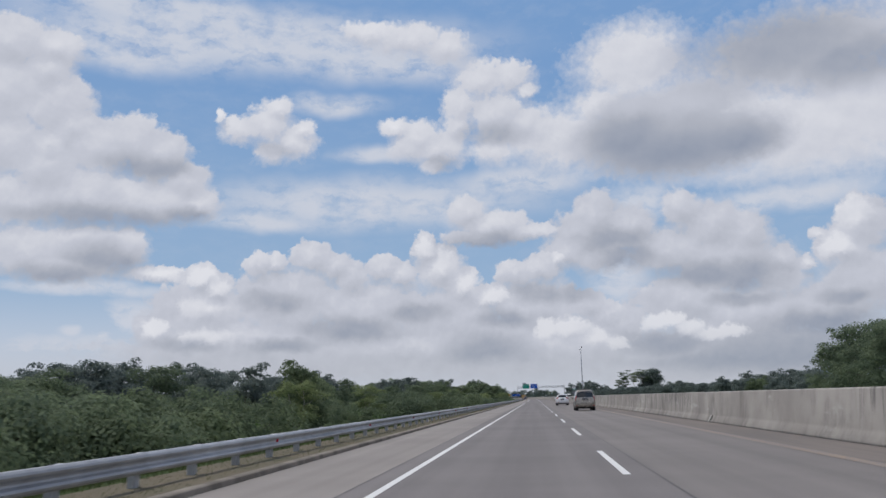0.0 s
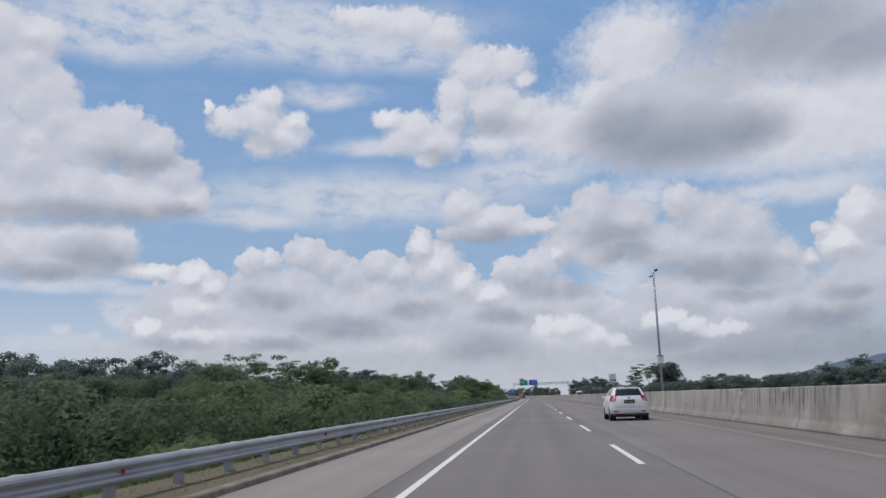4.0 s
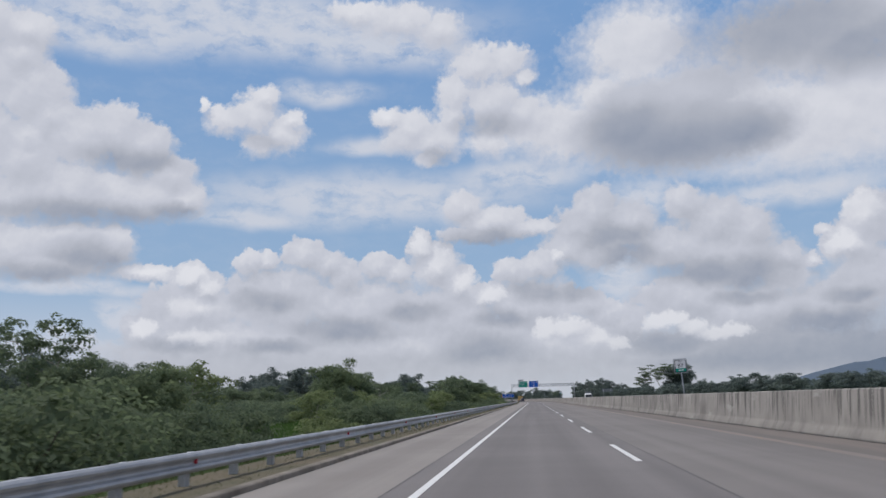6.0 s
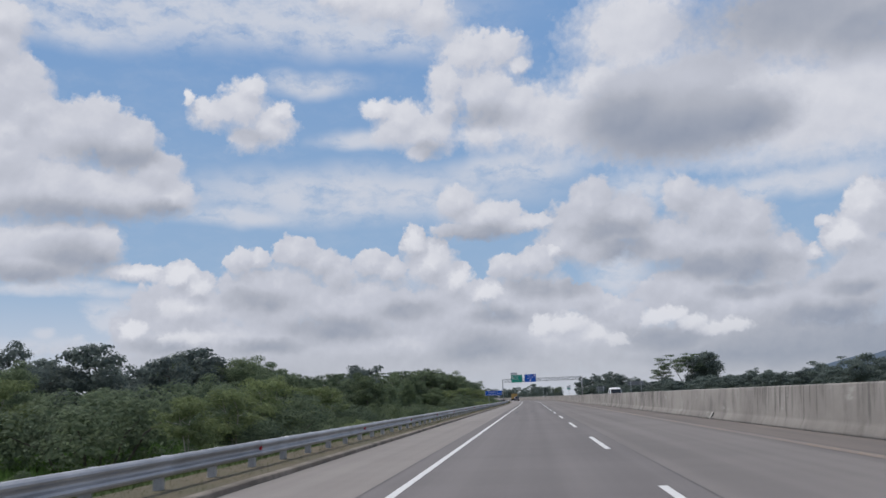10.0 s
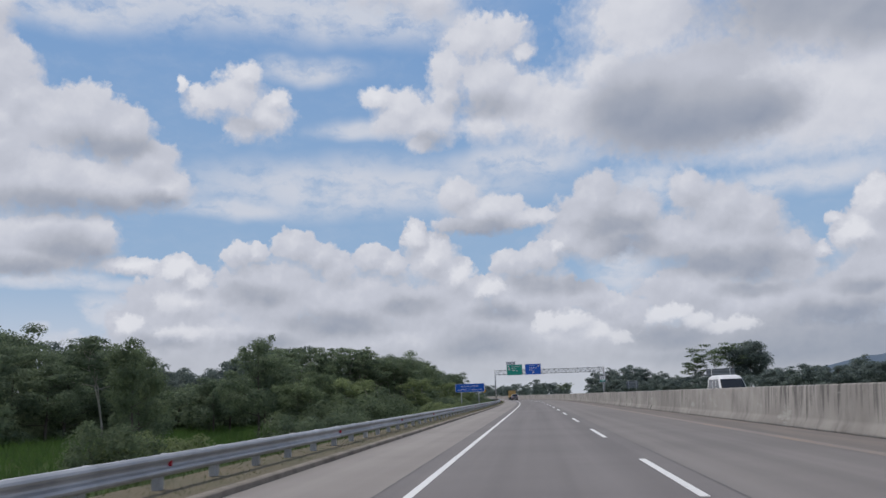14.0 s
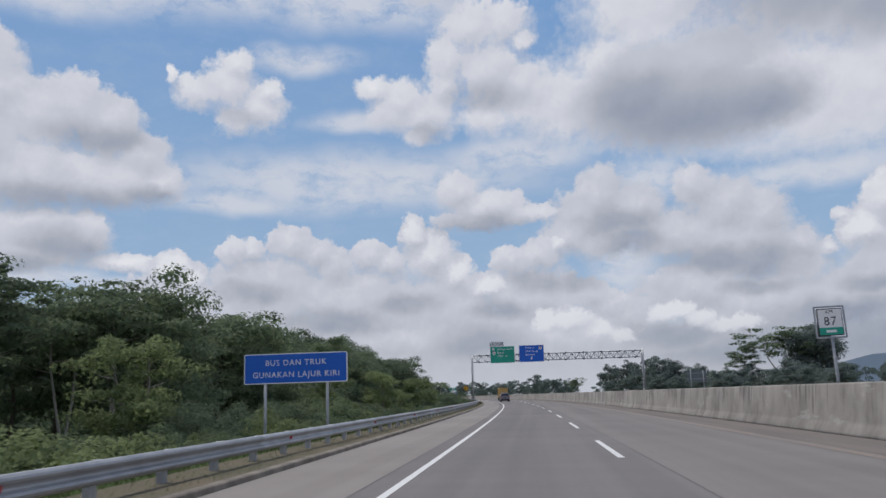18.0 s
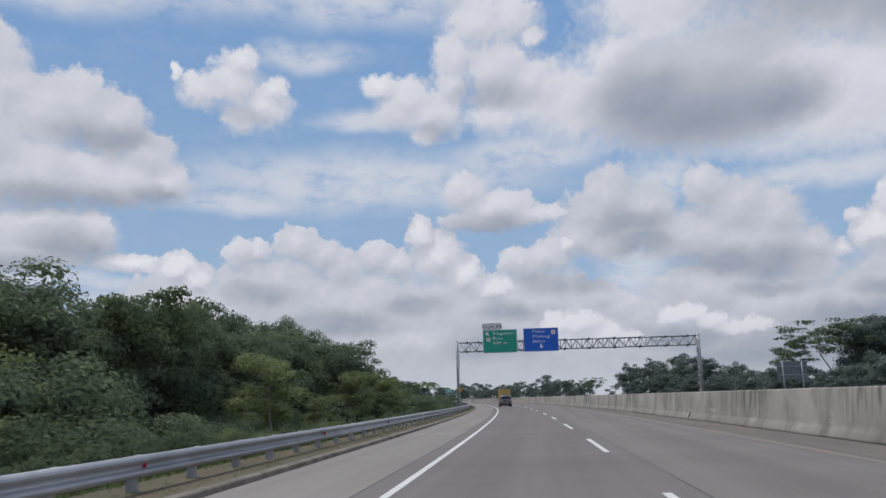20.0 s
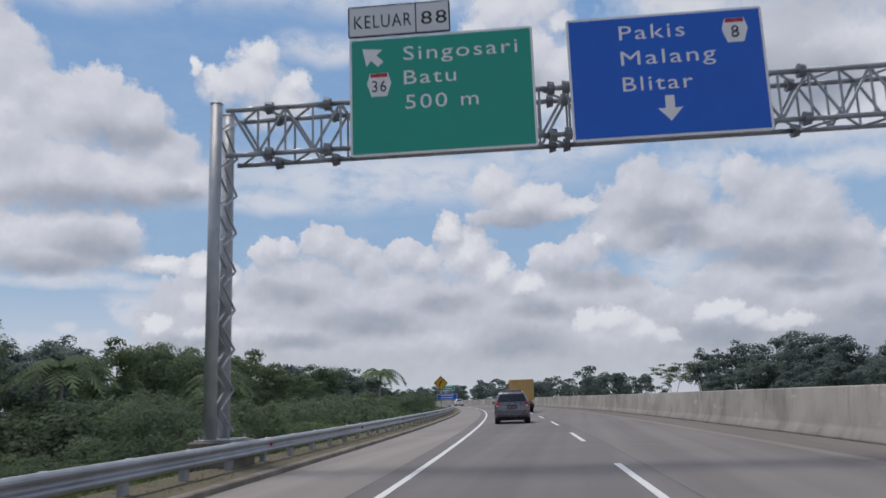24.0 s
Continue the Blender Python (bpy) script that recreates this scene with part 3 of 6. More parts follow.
# ---- ground ----
def ground_height(lat, y):
    if lat > -5.7 and lat < 8.5:
        return -0.35 if lat > -4.2 else 0.06
    if lat <= -5.7:
        f = min(1.0, (-5.7 - lat) / 6.0)
        return 0.06 - 1.26 * f * f * (3 - 2 * f) + 0.12 * noise.noise((lat * 0.2, y * 0.1, 0)) * f
    if lat < 21.5:
        return -0.10
    f = min(1.0, (lat - 21.5) / 8.0)
    return -0.10 - 1.0 * f + 0.12 * noise.noise((lat * 0.2, y * 0.1, 3)) * f


def build_ground():
    ys = [-4200, -2000, -900, -400, -200, -120] + list(range(-80, 701, 5)) + [740, 800, 880, 980, 1100, 1400, 2000, 3000, 4300]
    lats = [-4200, -2000, -900, -400, -200, -120, -80, -60, -45, -35, -28, -22, -18, -15, -13, -11.5, -10, -8.8, -7.8, -6.8, -5.7, -4.3, -4.15, 0, 8.2, 8.6, 14, 21.5, 24, 27, 30, 40, 60, 100, 200, 400, 900, 2000, 4200]
    verts = []
    for y in ys:
        for a in lats:
            verts.append((bend(max(-80, min(y, 1100))) + a, y, ground_height(a, y)))
    w = len(lats)
    faces = [(i * w + j, i * w + j + 1, (i + 1) * w + j + 1, (i + 1) * w + j) for i in range(len(ys) - 1) for j in range(w - 1)]
    ob = mesh_object("ground", verts, faces, GROUND, True)
    return tagged(ob, "green fields and grassy embankment beside the road", "ground", kind="structure")


build_ground()

# Air haze is painted as the hills' base colour, far paler than woodland.
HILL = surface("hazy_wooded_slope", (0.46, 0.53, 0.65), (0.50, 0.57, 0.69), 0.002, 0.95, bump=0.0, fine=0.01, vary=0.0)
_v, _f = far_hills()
tagged(mesh_object("backdrop_hills", _v, _f, HILL, True), "hills on the horizon, painted a faint blue-grey for haze", "hills", kind="structure")

# ---- road ----
road = strip("road", -2.0, 2.45, -60, 1100, 0.0, ASPHALT)
tagged(road, "grey worn motorway lane of a long straight road", "road", kind="structure")
tagged(strip("road_shoulder", -4.12, -2.0, -60, 1100, 0.0, SHOULDER), "pale paved shoulder beside the kerb", "road", kind="structure")
tagged(strip("road_fast_lane", 2.45, 7.9, -60, 1100, 0.0, FAST), "pale grey overtaking lane and inner shoulder", "road", kind="structure")
tagged(strip("road_opposite", 8.32, 20.6, -60, 1100, 0.0, FAST), "opposite carriageway behind the concrete barrier", "road", kind="structure")
for lat in (-2.0, 2.45):
    tagged(strip("road_joint", lat - 0.011, lat + 0.011, -60, 900, 0.004, JOINT), "thin dark joint between paving strips", "road joint", kind="structure")
tagged(strip("edge_line", -1.60, -1.475, -60, 1000, 0.005, WHITE_LINE), "solid white edge line on the road", "road marking", kind="structure")
tagged(strip("median_line", 5.98, 6.24, -60, 1000, 0.005, YELLOW_LINE), "worn yellow line beside the barrier", "road marking", kind="structure")

def dirt_material():
    """Thin reddish dust on the paving, in broken patches."""
    m = bpy.data.materials.new("reddish_dust")
    m.use_nodes = True
    k = Net(m.node_tree)
    b = m.node_tree.nodes["Principled BSDF"]
    p = k.object_coords()
    f = k.math("ADD", k.math("MULTIPLY", k.noise(k.vmath("MULTIPLY", p, (1.6, 0.10, 1)), 1.0, 5, 0.6), 0.75), k.math("MULTIPLY", k.noise(p, 7.0, 5, 0.7), 0.25))
    col = k.mix(k.span(f, 0.38, 0.62), rgb(0.185, 0.170, 0.162), rgb(0.232, 0.205, 0.188))
    k.l.new(k.mix(k.math("MULTIPLY", k.noise(p, 50.0, 2, 0.7), 0.3), col, rgb(0.15, 0.13, 0.12)), b.inputs["Base Color"])
    b.inputs["Roughness"].default_value = 0.95
    b.inputs["Specular IOR Level"].default_value = 0.15
    return m


tagged(strip("median_shoulder", 6.32, 7.86, -60, 900, 0.004, dirt_material()), "dusty reddish inner shoulder beside the barrier", "road", kind="structure")

# ---- kerb ----
tagged(sweep("kerb", [(-4.10, -0.2), (-4.115, 0.075), (-4.135, 0.095), (-4.26, 0.10), (-4.30, 0.08), (-4.30, -0.2)], -60, 700, KERB, 4.0), "low weathered concrete kerb", "kerb", kind="structure")


SOIL = surface("dry_soil", (0.110, 0.108, 0.066), (0.185, 0.150, 0.105), 0.5, 0.95, bump=0.6, fine=25)
tagged(strip("verge", -5.72, -4.29, -60, 640, 0.085, SOIL), "brown dry soil verge under the guard rail", "ground", kind="structure")


# ---- concrete barrier ----
BARRIER = [(7.83, -0.05), (7.835, 0.07), (7.94, 0.255), (7.975, 0.34), (8.055, 1.20), (8.09, 1.25), (8.25, 1.25), (8.265, 1.20), (8.30, 0.36), (8.42, 0.09), (8.42, -0.05)]
wall = new("concrete_barrier")
tagged(wall, "long stained grey concrete median barrier", "barrier", kind="structure")
for i in range(55):
    y0 = -24 + i * 12.0
    ob = sweep("panel", BARRIER, y0 + 0.002, y0 + 11.998, CONCRETE, 6.0, smooth=True, caps=False)
    ob.parent = wall
# Flat black strip paints the shade in the gap under the barrier.
tagged(strip("base_gap", 7.785, 7.845, -60, 800, 0.007, DARK), "black strip painted for the shadow gap along the barrier's foot", "road joint", kind="structure")
far_wall = sweep("panel_row", BARRIER, 636, 1000, CONCRETE, 8.0, smooth=True, caps=False)
far_wall.parent = wall
for y in (34.8, 176.8, 224.5, 272.0, 318.6, 332.6, 410.8):
    # Solid plate, coloured black for the dark inside of the opening.
    bm = prism([(-0.13, 0.0), (0.10, 0.0), (0.16, 0.10), (0.17, 0.24), (-0.02, 0.26), (-0.05, 0.12)], 0.10)
    ob = part("drain_hole", bm, DARK, wall, "drain opening at the barrier's foot, its shaded inside painted black")
    ob.matrix_world = road_pose(7.829, y, 0.07) @ Matrix.Rotation(radians(-90), 4, "Z") @ Matrix.Rotation(radians(-27), 4, "X")
    bm = prism([(-0.26, -0.05), (-0.06, -0.05), (0.0, 0.12), (0.03, 0.40), (-0.16, 0.42), (-0.18, 0.12)], 0.03)
    ob = part("plaster_patch", bm, PLASTER, wall, "pale plaster patch beside the drain")
    ob.matrix_world = road_pose(7.832, y + 0.14, 0.07) @ Matrix.Rotation(radians(-90), 4, "Z") @ Matrix.Rotation(radians(-29), 4, "X")


# ---- guard rail ----
def build_guard_rail():
    rail = new("guard_rail")
    tagged(rail, "galvanised steel guard rail along the verge", "guard rail", kind="structure")
    # the W beam: rolled top edge, two ridges and a valley
    face = [(a, z - 0.02) for a, z in ((-4.985, 0.60), (-4.955, 0.592), (-4.925, 0.565), (-4.915, 0.535), (-4.93, 0.505), (-4.975, 0.475), (-4.985, 0.45), (-4.975, 0.425), (-4.93, 0.395), (-4.915, 0.365), (-4.925, 0.335), (-4.955, 0.308), (-4.985, 0.30))]
    back = [(a - 0.006, z) for a, z in reversed(face)]
    lap = 1.976
    start = 56.7 - 35 * lap
    for i in range(155):
        y = start + i * 2 * lap
        ob = sweep("rail", face + back, y - 0.04, y + 2 * lap + 0.04, GALV, 2.0, smooth=False)
        ob.location.x = 0.004 * (i % 2)
        ob.parent = rail
    bm = box(0.12, 0.16, 1.31, 0, 0, -0.75, 0.015)
    first = part("post", bm, GALV_DULL, rail)
    bm = box(0.10, 0.12, 0.26, 0, 0, 0.32, 0.01)
    spacer = part("spacer", bm, GALV_DULL, rail)
    bm = box(0.085, 0.02, 0.105, 0, 0, -0.05, 0.012)
    red = part("reflector", bm, RED, rail, "small red reflector plate")
    first.matrix_world = road_pose(-5.13, start)
    spacer.matrix_world = road_pose(-5.035, start)
    red.matrix_world = road_pose(-4.97, 56.7 - 5 * lap, 0.45)
    for i in range(1, 299):
        y = start + i * lap
        for src, lat, z in ((first, -5.13, 0.0), (spacer, -5.035, 0.0)):
            ob = new(src.name.split(".")[0], src.data)
            ob.parent = rail
            ob.matrix_world = road_pose(lat, y, z)
        if i % 5 == 0:
            ob = new("reflector", red.data)
            ob.parent = rail
            ob.matrix_world = road_pose(-4.97, y, 0.45)
    return rail


build_guard_rail()


# ---- plants ----
def tube(points, radii, sides, verts, faces):
    """Adds a bent tapered tube through some points."""
    base = len(verts)
    for i, (p, r) in enumerate(zip(points, radii)):
        q = points[min(i + 1, len(points) - 1)] - points[max(i - 1, 0)]
        u = q.cross(Vector((0.3, 1, 0.1))).normalized()
        w = q.cross(u).normalized()
        for j in range(sides):
            a = 2 * math.pi * j / sides
            verts.append(p + (u * math.cos(a) + w * math.sin(a)) * r)
    for i in range(len(points) - 1):
        for j in range(sides):
            k = (j + 1) % sides
            b = base + i * sides
            faces.append((b + j, b + k, b + sides + k, b + sides + j))


def leaf_mesh(name, centres, sizes, outward, material, droop=0.35, slim=0.55):
    """Many pointed leaves, four corners each, turned loosely outward."""
    n = len(centres)
    rnd = np.random.normal(size=(n, 3))
    nor = outward * 1.3 + rnd * 0.42 + np.array([0, 0, 0.30])
    nor /= np.linalg.norm(nor, axis=1, keepdims=True)
    axis = np.cross(nor, np.random.normal(size=(n, 3)))
    axis /= np.linalg.norm(axis, axis=1, keepdims=True) + 1e-9
    axis[:, 2] -= droop
    axis /= np.linalg.norm(axis, axis=1, keepdims=True)
    side = np.cross(nor, axis)
    side /= np.linalg.norm(side, axis=1, keepdims=True) + 1e-9
    s = sizes[:, None]
    quad = np.stack([centres - axis * s, centres + side * s * slim + nor * s * 0.12, centres + axis * s, centres - side * s * slim + nor * s * 0.12], 1)
    me = bpy.data.meshes.new(name)
    me.vertices.add(4 * n)
    me.vertices.foreach_set("co", quad.reshape(-1).astype(np.float32))
    me.loops.add(4 * n)
    me.loops.foreach_set("vertex_index", np.arange(4 * n, dtype=np.int32))
    me.polygons.add(n)
    me.polygons.foreach_set("loop_start", np.arange(0, 4 * n, 4, dtype=np.int32))
    me.polygons.foreach_set("loop_total", np.full(n, 4, dtype=np.int32))
    me.update(calc_edges=True)
    me.materials.append(material)
    return me


def crown_points(clumps, count, spread, flat=0.7):
    """Leaf places on the skin of clumps (x, y, z, radius), most on their upper sides."""
    clumps = np.array(clumps)
    w = clumps[:, 3] ** 2
    pick = np.random.choice(len(clumps), count, p=w / w.sum())
    d = np.random.normal(size=(count, 3))
    d /= np.linalg.norm(d, axis=1, keepdims=True)
    flip = (d[:, 2] < 0) & (np.random.random(count) < 0.55)
    d[flip, 2] *= -1
    r = np.random.uniform(0.72, 1.04, count) * spread
    c = clumps[pick]
    return c[:, :3] + d * (c[:, 3] * r)[:, None] * np.array([1, 1, flat]), d


def foliage_cloud(clumps, leaves, leaf, flat=0.7):
    """Small leaves at the clumps' skin over fewer, larger ones inside."""
    outer, d1 = crown_points(clumps, leaves, 1.0, flat)
    inner, d2 = crown_points(clumps, leaves // 5, 0.6, flat)
    size = np.concatenate([np.random.uniform(0.6, 1.25, leaves) * leaf, np.random.uniform(1.3, 2.1, leaves // 5) * leaf])
    return np.concatenate([outer, inner]), np.concatenate([d1, d2]), size


def make_tree(name, seed, height, width, trunk_share, limbs, leaves, leaf, material, bark, label, forks=1, flat=0.7, droop=0.35, lean=0.0):
    """A tree as a thing with a trunk (limbs and twigs in it) and a crown, standing at the origin."""
    random.seed(seed)
    np.random.seed(seed)
    thing = new(name)
    tagged(thing, label, "tree", "trees along the motorway")
    verts, faces, clumps = [], [], []
    r0 = (0.012 * height + 0.05) * (0.62 if forks > 1 else 1.0)
    for fk in range(forks):
        a0 = random.uniform(0, 6.28)
        tilt = 0.0 if forks == 1 else random.uniform(0.10, 0.24)
        top = Vector((math.cos(a0) * tilt * height + lean * height, math.sin(a0) * tilt * height, height * 0.86))
        pts, rad = [], []
        for i in range(6):
            f = i / 5
            wob = Vector((random.uniform(-1, 1), random.uniform(-1, 1), 0)) * 0.025 * height * f
            pts.append(Vector((top.x * f ** 1.3, top.y * f ** 1.3, top.z * f - 0.25 * (i == 0))) + wob)
            rad.append(r0 * (1 - 0.78 * f) / forks ** 0.3)
        tube(pts, rad, 7, verts, faces)
        for b in range(limbs):
            f = trunk_share + (0.97 - trunk_share) * (b + random.random() * 0.7) / limbs
            i = min(4, int(f * 5))
            p = pts[i].lerp(pts[i + 1], f * 5 - i)
            a = b * 2.4 + random.uniform(-0.5, 0.5)
            reach = width * 0.5 * (1.0 - 0.55 * max(0, f - trunk_share)) * random.uniform(0.6, 1.1) / forks ** 0.35
            rise = height * random.uniform(0.04, 0.16)
            end = p + Vector((math.cos(a) * reach, math.sin(a) * reach, rise))
            midp = p.lerp(end, 0.5) + Vector((0, 0, -rise * 0.2))
            tube([p, midp, end], [r0 * 0.32, r0 * 0.2, r0 * 0.07], 5, verts, faces)
            size = width * random.uniform(0.16, 0.27) / forks ** 0.2
            clumps.append((end.x, end.y, end.z, size))
            clumps.append((midp.x, midp.y, midp.z + size * 0.3, size * 0.75))
            for _ in range(2):
                q = end + Vector((random.uniform(-1, 1), random.uniform(-1, 1), random.uniform(-0.5, 0.9))) * size
                tube([end, q], [r0 * 0.07, r0 * 0.03], 4, verts, faces)
                clumps.append((q.x, q.y, q.z, size * random.uniform(0.4, 0.7)))
        clumps.append((pts[-1].x, pts[-1].y, pts[-1].z + 0.06 * height, width * 0.17))
    trunk = mesh_object("trunk", verts, faces, bark, True)
    trunk.parent = thing
    centres, out, sizes = foliage_cloud(clumps, leaves, leaf, flat)
    crown = new("crown", leaf_mesh("crown", centres, sizes, out, material, droop, 0.5))
    crown.parent = thing
    thing["height"] = float(np.percentile(centres[:, 2], 98.5))
    return thing


def make_bush(name, seed, height, width, leaves, leaf, material, label, category="bush", lumps=7, droop=0.2):
    """A bush: several leafy lumps over short stems, a thing with stems and foliage."""
    random.seed(seed)
    np.random.seed(seed)
    thing = new(name)
    tagged(thing, label, category, "bushes on the embankment")
    verts, faces, clumps = [], [], []
    for i in range(lumps):
        a, r = i * 2.4 + random.random(), width * 0.5 * math.sqrt((i + 0.3) / lumps)
        h = height * random.uniform(0.45, 1.0) * (1.05 - 0.45 * r / (width * 0.5))
        end = Vector((math.cos(a) * r, math.sin(a) * r, h * 0.75))
        tube([Vector((end.x * 0.3, end.y * 0.3, -0.2)), end * 0.6, end], [0.035, 0.025, 0.008], 5, verts, faces)
        rr = width * random.uniform(0.17, 0.26)
        clumps += [(end.x, end.y, end.z, rr), (end.x * 1.1, end.y * 1.1, end.z * 0.45, rr * 1.1), (end.x, end.y, h, rr * 0.5)]
    stems = mesh_object("stem", verts, faces, BARK, True)
    stems.parent = thing
    centres, out, sizes = foliage_cloud(clumps, leaves, leaf)
    centres[:, 2] = np.abs(centres[:, 2])
    foliage = new("foliage", leaf_mesh("foliage", centres, sizes, out, material, droop))
    foliage.parent = thing
    thing["height"] = float(np.percentile(centres[:, 2], 98.5))
    return thing


def make_palm(name, seed, height, fronds, material, label):
    """A palm: a slim bent trunk and arching fronds with leaflets."""
    random.seed(seed)
    np.random.seed(seed)
    thing = new(name)
    tagged(thing, label, "palm tree")
    verts, faces = [], []
    pts = [Vector((0.05 * height * (i / 5) ** 2, 0, height * i / 5 - 0.2 * (i == 0))) for i in range(6)]
    tube(pts, [0.17, 0.14, 0.13, 0.12, 0.11, 0.10], 8, verts, faces)
    trunk = mesh_object("trunk", verts, faces, PALE_BARK, True)
    trunk.parent = thing
    top = pts[-1]
    verts, faces = [], []
    for i in range(fronds):
        a, up = i * 2.4, random.uniform(0.1, 1.1)
        d = Vector((math.cos(a), math.sin(a), 0))
        side = Vector((-d.y, d.x, 0))
        ln = random.uniform(2.0, 2.7)
        last = None
        for j in range(13):
            f = j / 12
            c = top + d * ln * f * (1 - 0.15 * f) + Vector((0, 0, ln * (up * f - (0.5 + up * 0.8) * f * f)))
            if last is not None:
                for sgn in (-1, 1):
                    l2 = 0.55 * math.sin(math.pi * (0.12 + 0.86 * f)) + 0.08
                    tip = c + side * sgn * l2 + Vector((0, 0, -0.45 * l2)) + d * 0.18
                    b = len(verts)
                    verts += [last, c, tip]
                    faces.append((b, b + 1, b + 2))
            last = c
    crown = mesh_object("crown", verts, faces, material)
    crown.parent = thing
    thing["height"] = height
    return thing


T_DENSE = [make_tree("broadleaf_tree", 11 + i, 9.0, 7.0, 0.20, 11, 9500, 0.112, LEAF_DARK, BARK, "dense dark green broadleaf tree at the field's edge") for i in range(4)]
T_MID = [make_tree("leafy_tree", 31 + i, 7.5, 5.4, 0.28, 9, 5600, 0.115, LEAF_MID, BARK, "leafy green roadside tree with drooping leaves", droop=0.7) for i in range(3)]
T_AIRY = [make_tree("slender_tree", 51 + i, 11.0, 5.6, 0.55, 8, 3000, 0.13, LEAF_DARK, PALE_BARK, "slender tree with pale forked stems and open crown", forks=2, droop=0.3, flat=0.42) for i in range(3)]
T_YELLOW = [make_tree("young_tree", 71 + i, 4.6, 3.6, 0.34, 7, 4200, 0.075, LEAF_YELLOW, PALE_BARK, "young yellow-green tree with thin pale stems", forks=2, droop=0.6, flat=0.55) for i in range(2)]
T_BARE = [make_tree("bare_tree", 81, 5.0, 3.0, 0.35, 7, 160, 0.07, LEAF_MID, PALE_BARK, "nearly leafless tree with pale forked branches", forks=2)]
B_MID = [make_bush("bush", 91 + i, 2.2, 3.2, 5200, 0.052, LEAF_MID, "thick green bush on the embankment") for i in range(3)]
B_DARK = [make_bush("dark_bush", 111 + i, 2.8, 3.6, 7500, 0.047, LEAF_DARK, "dense dark green bush behind the guard rail") for i in range(2)]
B_YELLOW = [make_bush("creeper_bush", 131 + i, 1.6, 2.6, 4200, 0.048, LEAF_YELLOW, "yellow-green creeper-covered bush by the guard rail") for i in range(2)]
T_FAR = [make_tree("far_tree", 171 + i, 9.0, 7.6, 0.24, 10, 3800, 0.20, LEAF_HAZED, BARK, "broadleaf tree in the distant wood, leaves paled and blued for haze") for i in range(4)]
B_FAR = [make_bush("undergrowth", 191 + i, 3.0, 5.0, 3600, 0.09, LEAF_DARK, "dark undergrowth at the edge of the wood") for i in range(2)]
T_ROUND = [make_tree("round_tree", 205, 18.0, 15.0, 0.16, 22, 12000, 0.32, LEAF_HAZED, BARK, "big round-crowned dark tree beyond the opposite carriageway", droop=0.2)]
PALMS = [make_palm("palm_tree", 151 + i, 4.6, 15, LEAF_MID, "small palm with arching green fronds") for i in range(1)]
USED = set()


def plant(protos, lat, y, top, spin=None, wide=1.0):
    """Sets a copy of one of the kinds so that its top stands at height top."""
    src = random.choice(protos)
    p = on_road(lat, y, ground_height(lat, y) - 0.05)
    s = max(0.25, (top - p.z) / (src["height"] * 1.0))
    m = pose(p.x, p.y, p.z, 0, 0, random.uniform(0, 360) if spin is None else spin) @ Matrix.Diagonal((s * wide, s * wide, s, 1))
    if src.name not in USED:
        USED.add(src.name)
        src.matrix_basis = m
        return src
    return copy_thing(src, m @ Matrix.Diagonal((1 / src.scale.x, 1 / src.scale.y, 1 / src.scale.z, 1)))


def along(pairs, y):
    """A value read off a short list of (y, value) pairs."""
    return float(np.interp(y, [a for a, _ in pairs], [b for _, b in pairs]))


random.seed(5)
BACK = [(-20, 6.2), (60, 6.8), (107, 7.2), (150, 7.8), (176, 7.6), (200, 6.4), (232, 6.4), (258, 7.4), (285, 9.6), (310, 9.4), (330, 7.8), (376, 7.6), (392, 10.4), (440, 10.4), (462, 9.2), (485, 8.0), (520, 8.6), (600, 8.4), (760, 8.0)]


def hedge(protos, y0, y1, lat0, lat1, low, high, step, wide=1.0):
    """A run of plants between two places along the road, tops between low and high."""
    yy = y0
    while yy < y1:
        plant(protos, random.uniform(lat0, lat1), yy, random.uniform(low, high), wide=wide * random.uniform(0.9, 1.2))
        yy += random.uniform(0.7, 1.3) * step


# the wood behind the fields
y = -20.0
while y < 700:
    plant(T_FAR + T_FAR + T_DENSE[:1], random.uniform(-56, -44), y, along(BACK, y) * (random.uniform(0.66, 0.86) if random.random() < 0.75 else random.uniform(0.9, 1.06)), wide=random.uniform(1.0, 1.25))
    y += random.uniform(3.4, 5.2)
hedge(B_FAR, -10, 470, -44, -39, 0.6, 2.0, 4.2, 1.3)
hedge(B_FAR, 0, 470, -58, -50, 2.0, 3.2, 5.5, 1.5)

# hedge and trees by the first stretch
hedge(B_MID + B_DARK, -14, 32, -13.4, -10.8, 1.0, 1.7, 1.9)
hedge(T_MID + T_DENSE, -14, 31, -20, -16, 1.9, 2.7, 4.0, 1.3)
hedge(B_MID + B_DARK, 47.5, 51.5, -12.6, -11.0, 0.8, 1.5, 1.2)
hedge(B_DARK, 50, 56, -16.5, -14, 1.4, 2.3, 2.4)
plant(T_YELLOW, -13.2, 46.5, 2.4, wide=1.1)
plant(T_MID, -13.8, 49.0, 3.7, wide=1.15)
plant(T_MID, -14.2, 53.0, 3.1, wide=1.2)
plant(T_MID, -14.6, 56.0, 3.0, wide=1.2)
plant(T_DENSE, -24.5, 90.0, 4.6, wide=1.0)
plant(T_MID, -26.0, 95.0, 4.2, wide=1.1)
plant(T_YELLOW, -20.0, 98.0, 3.2, wide=1.2)
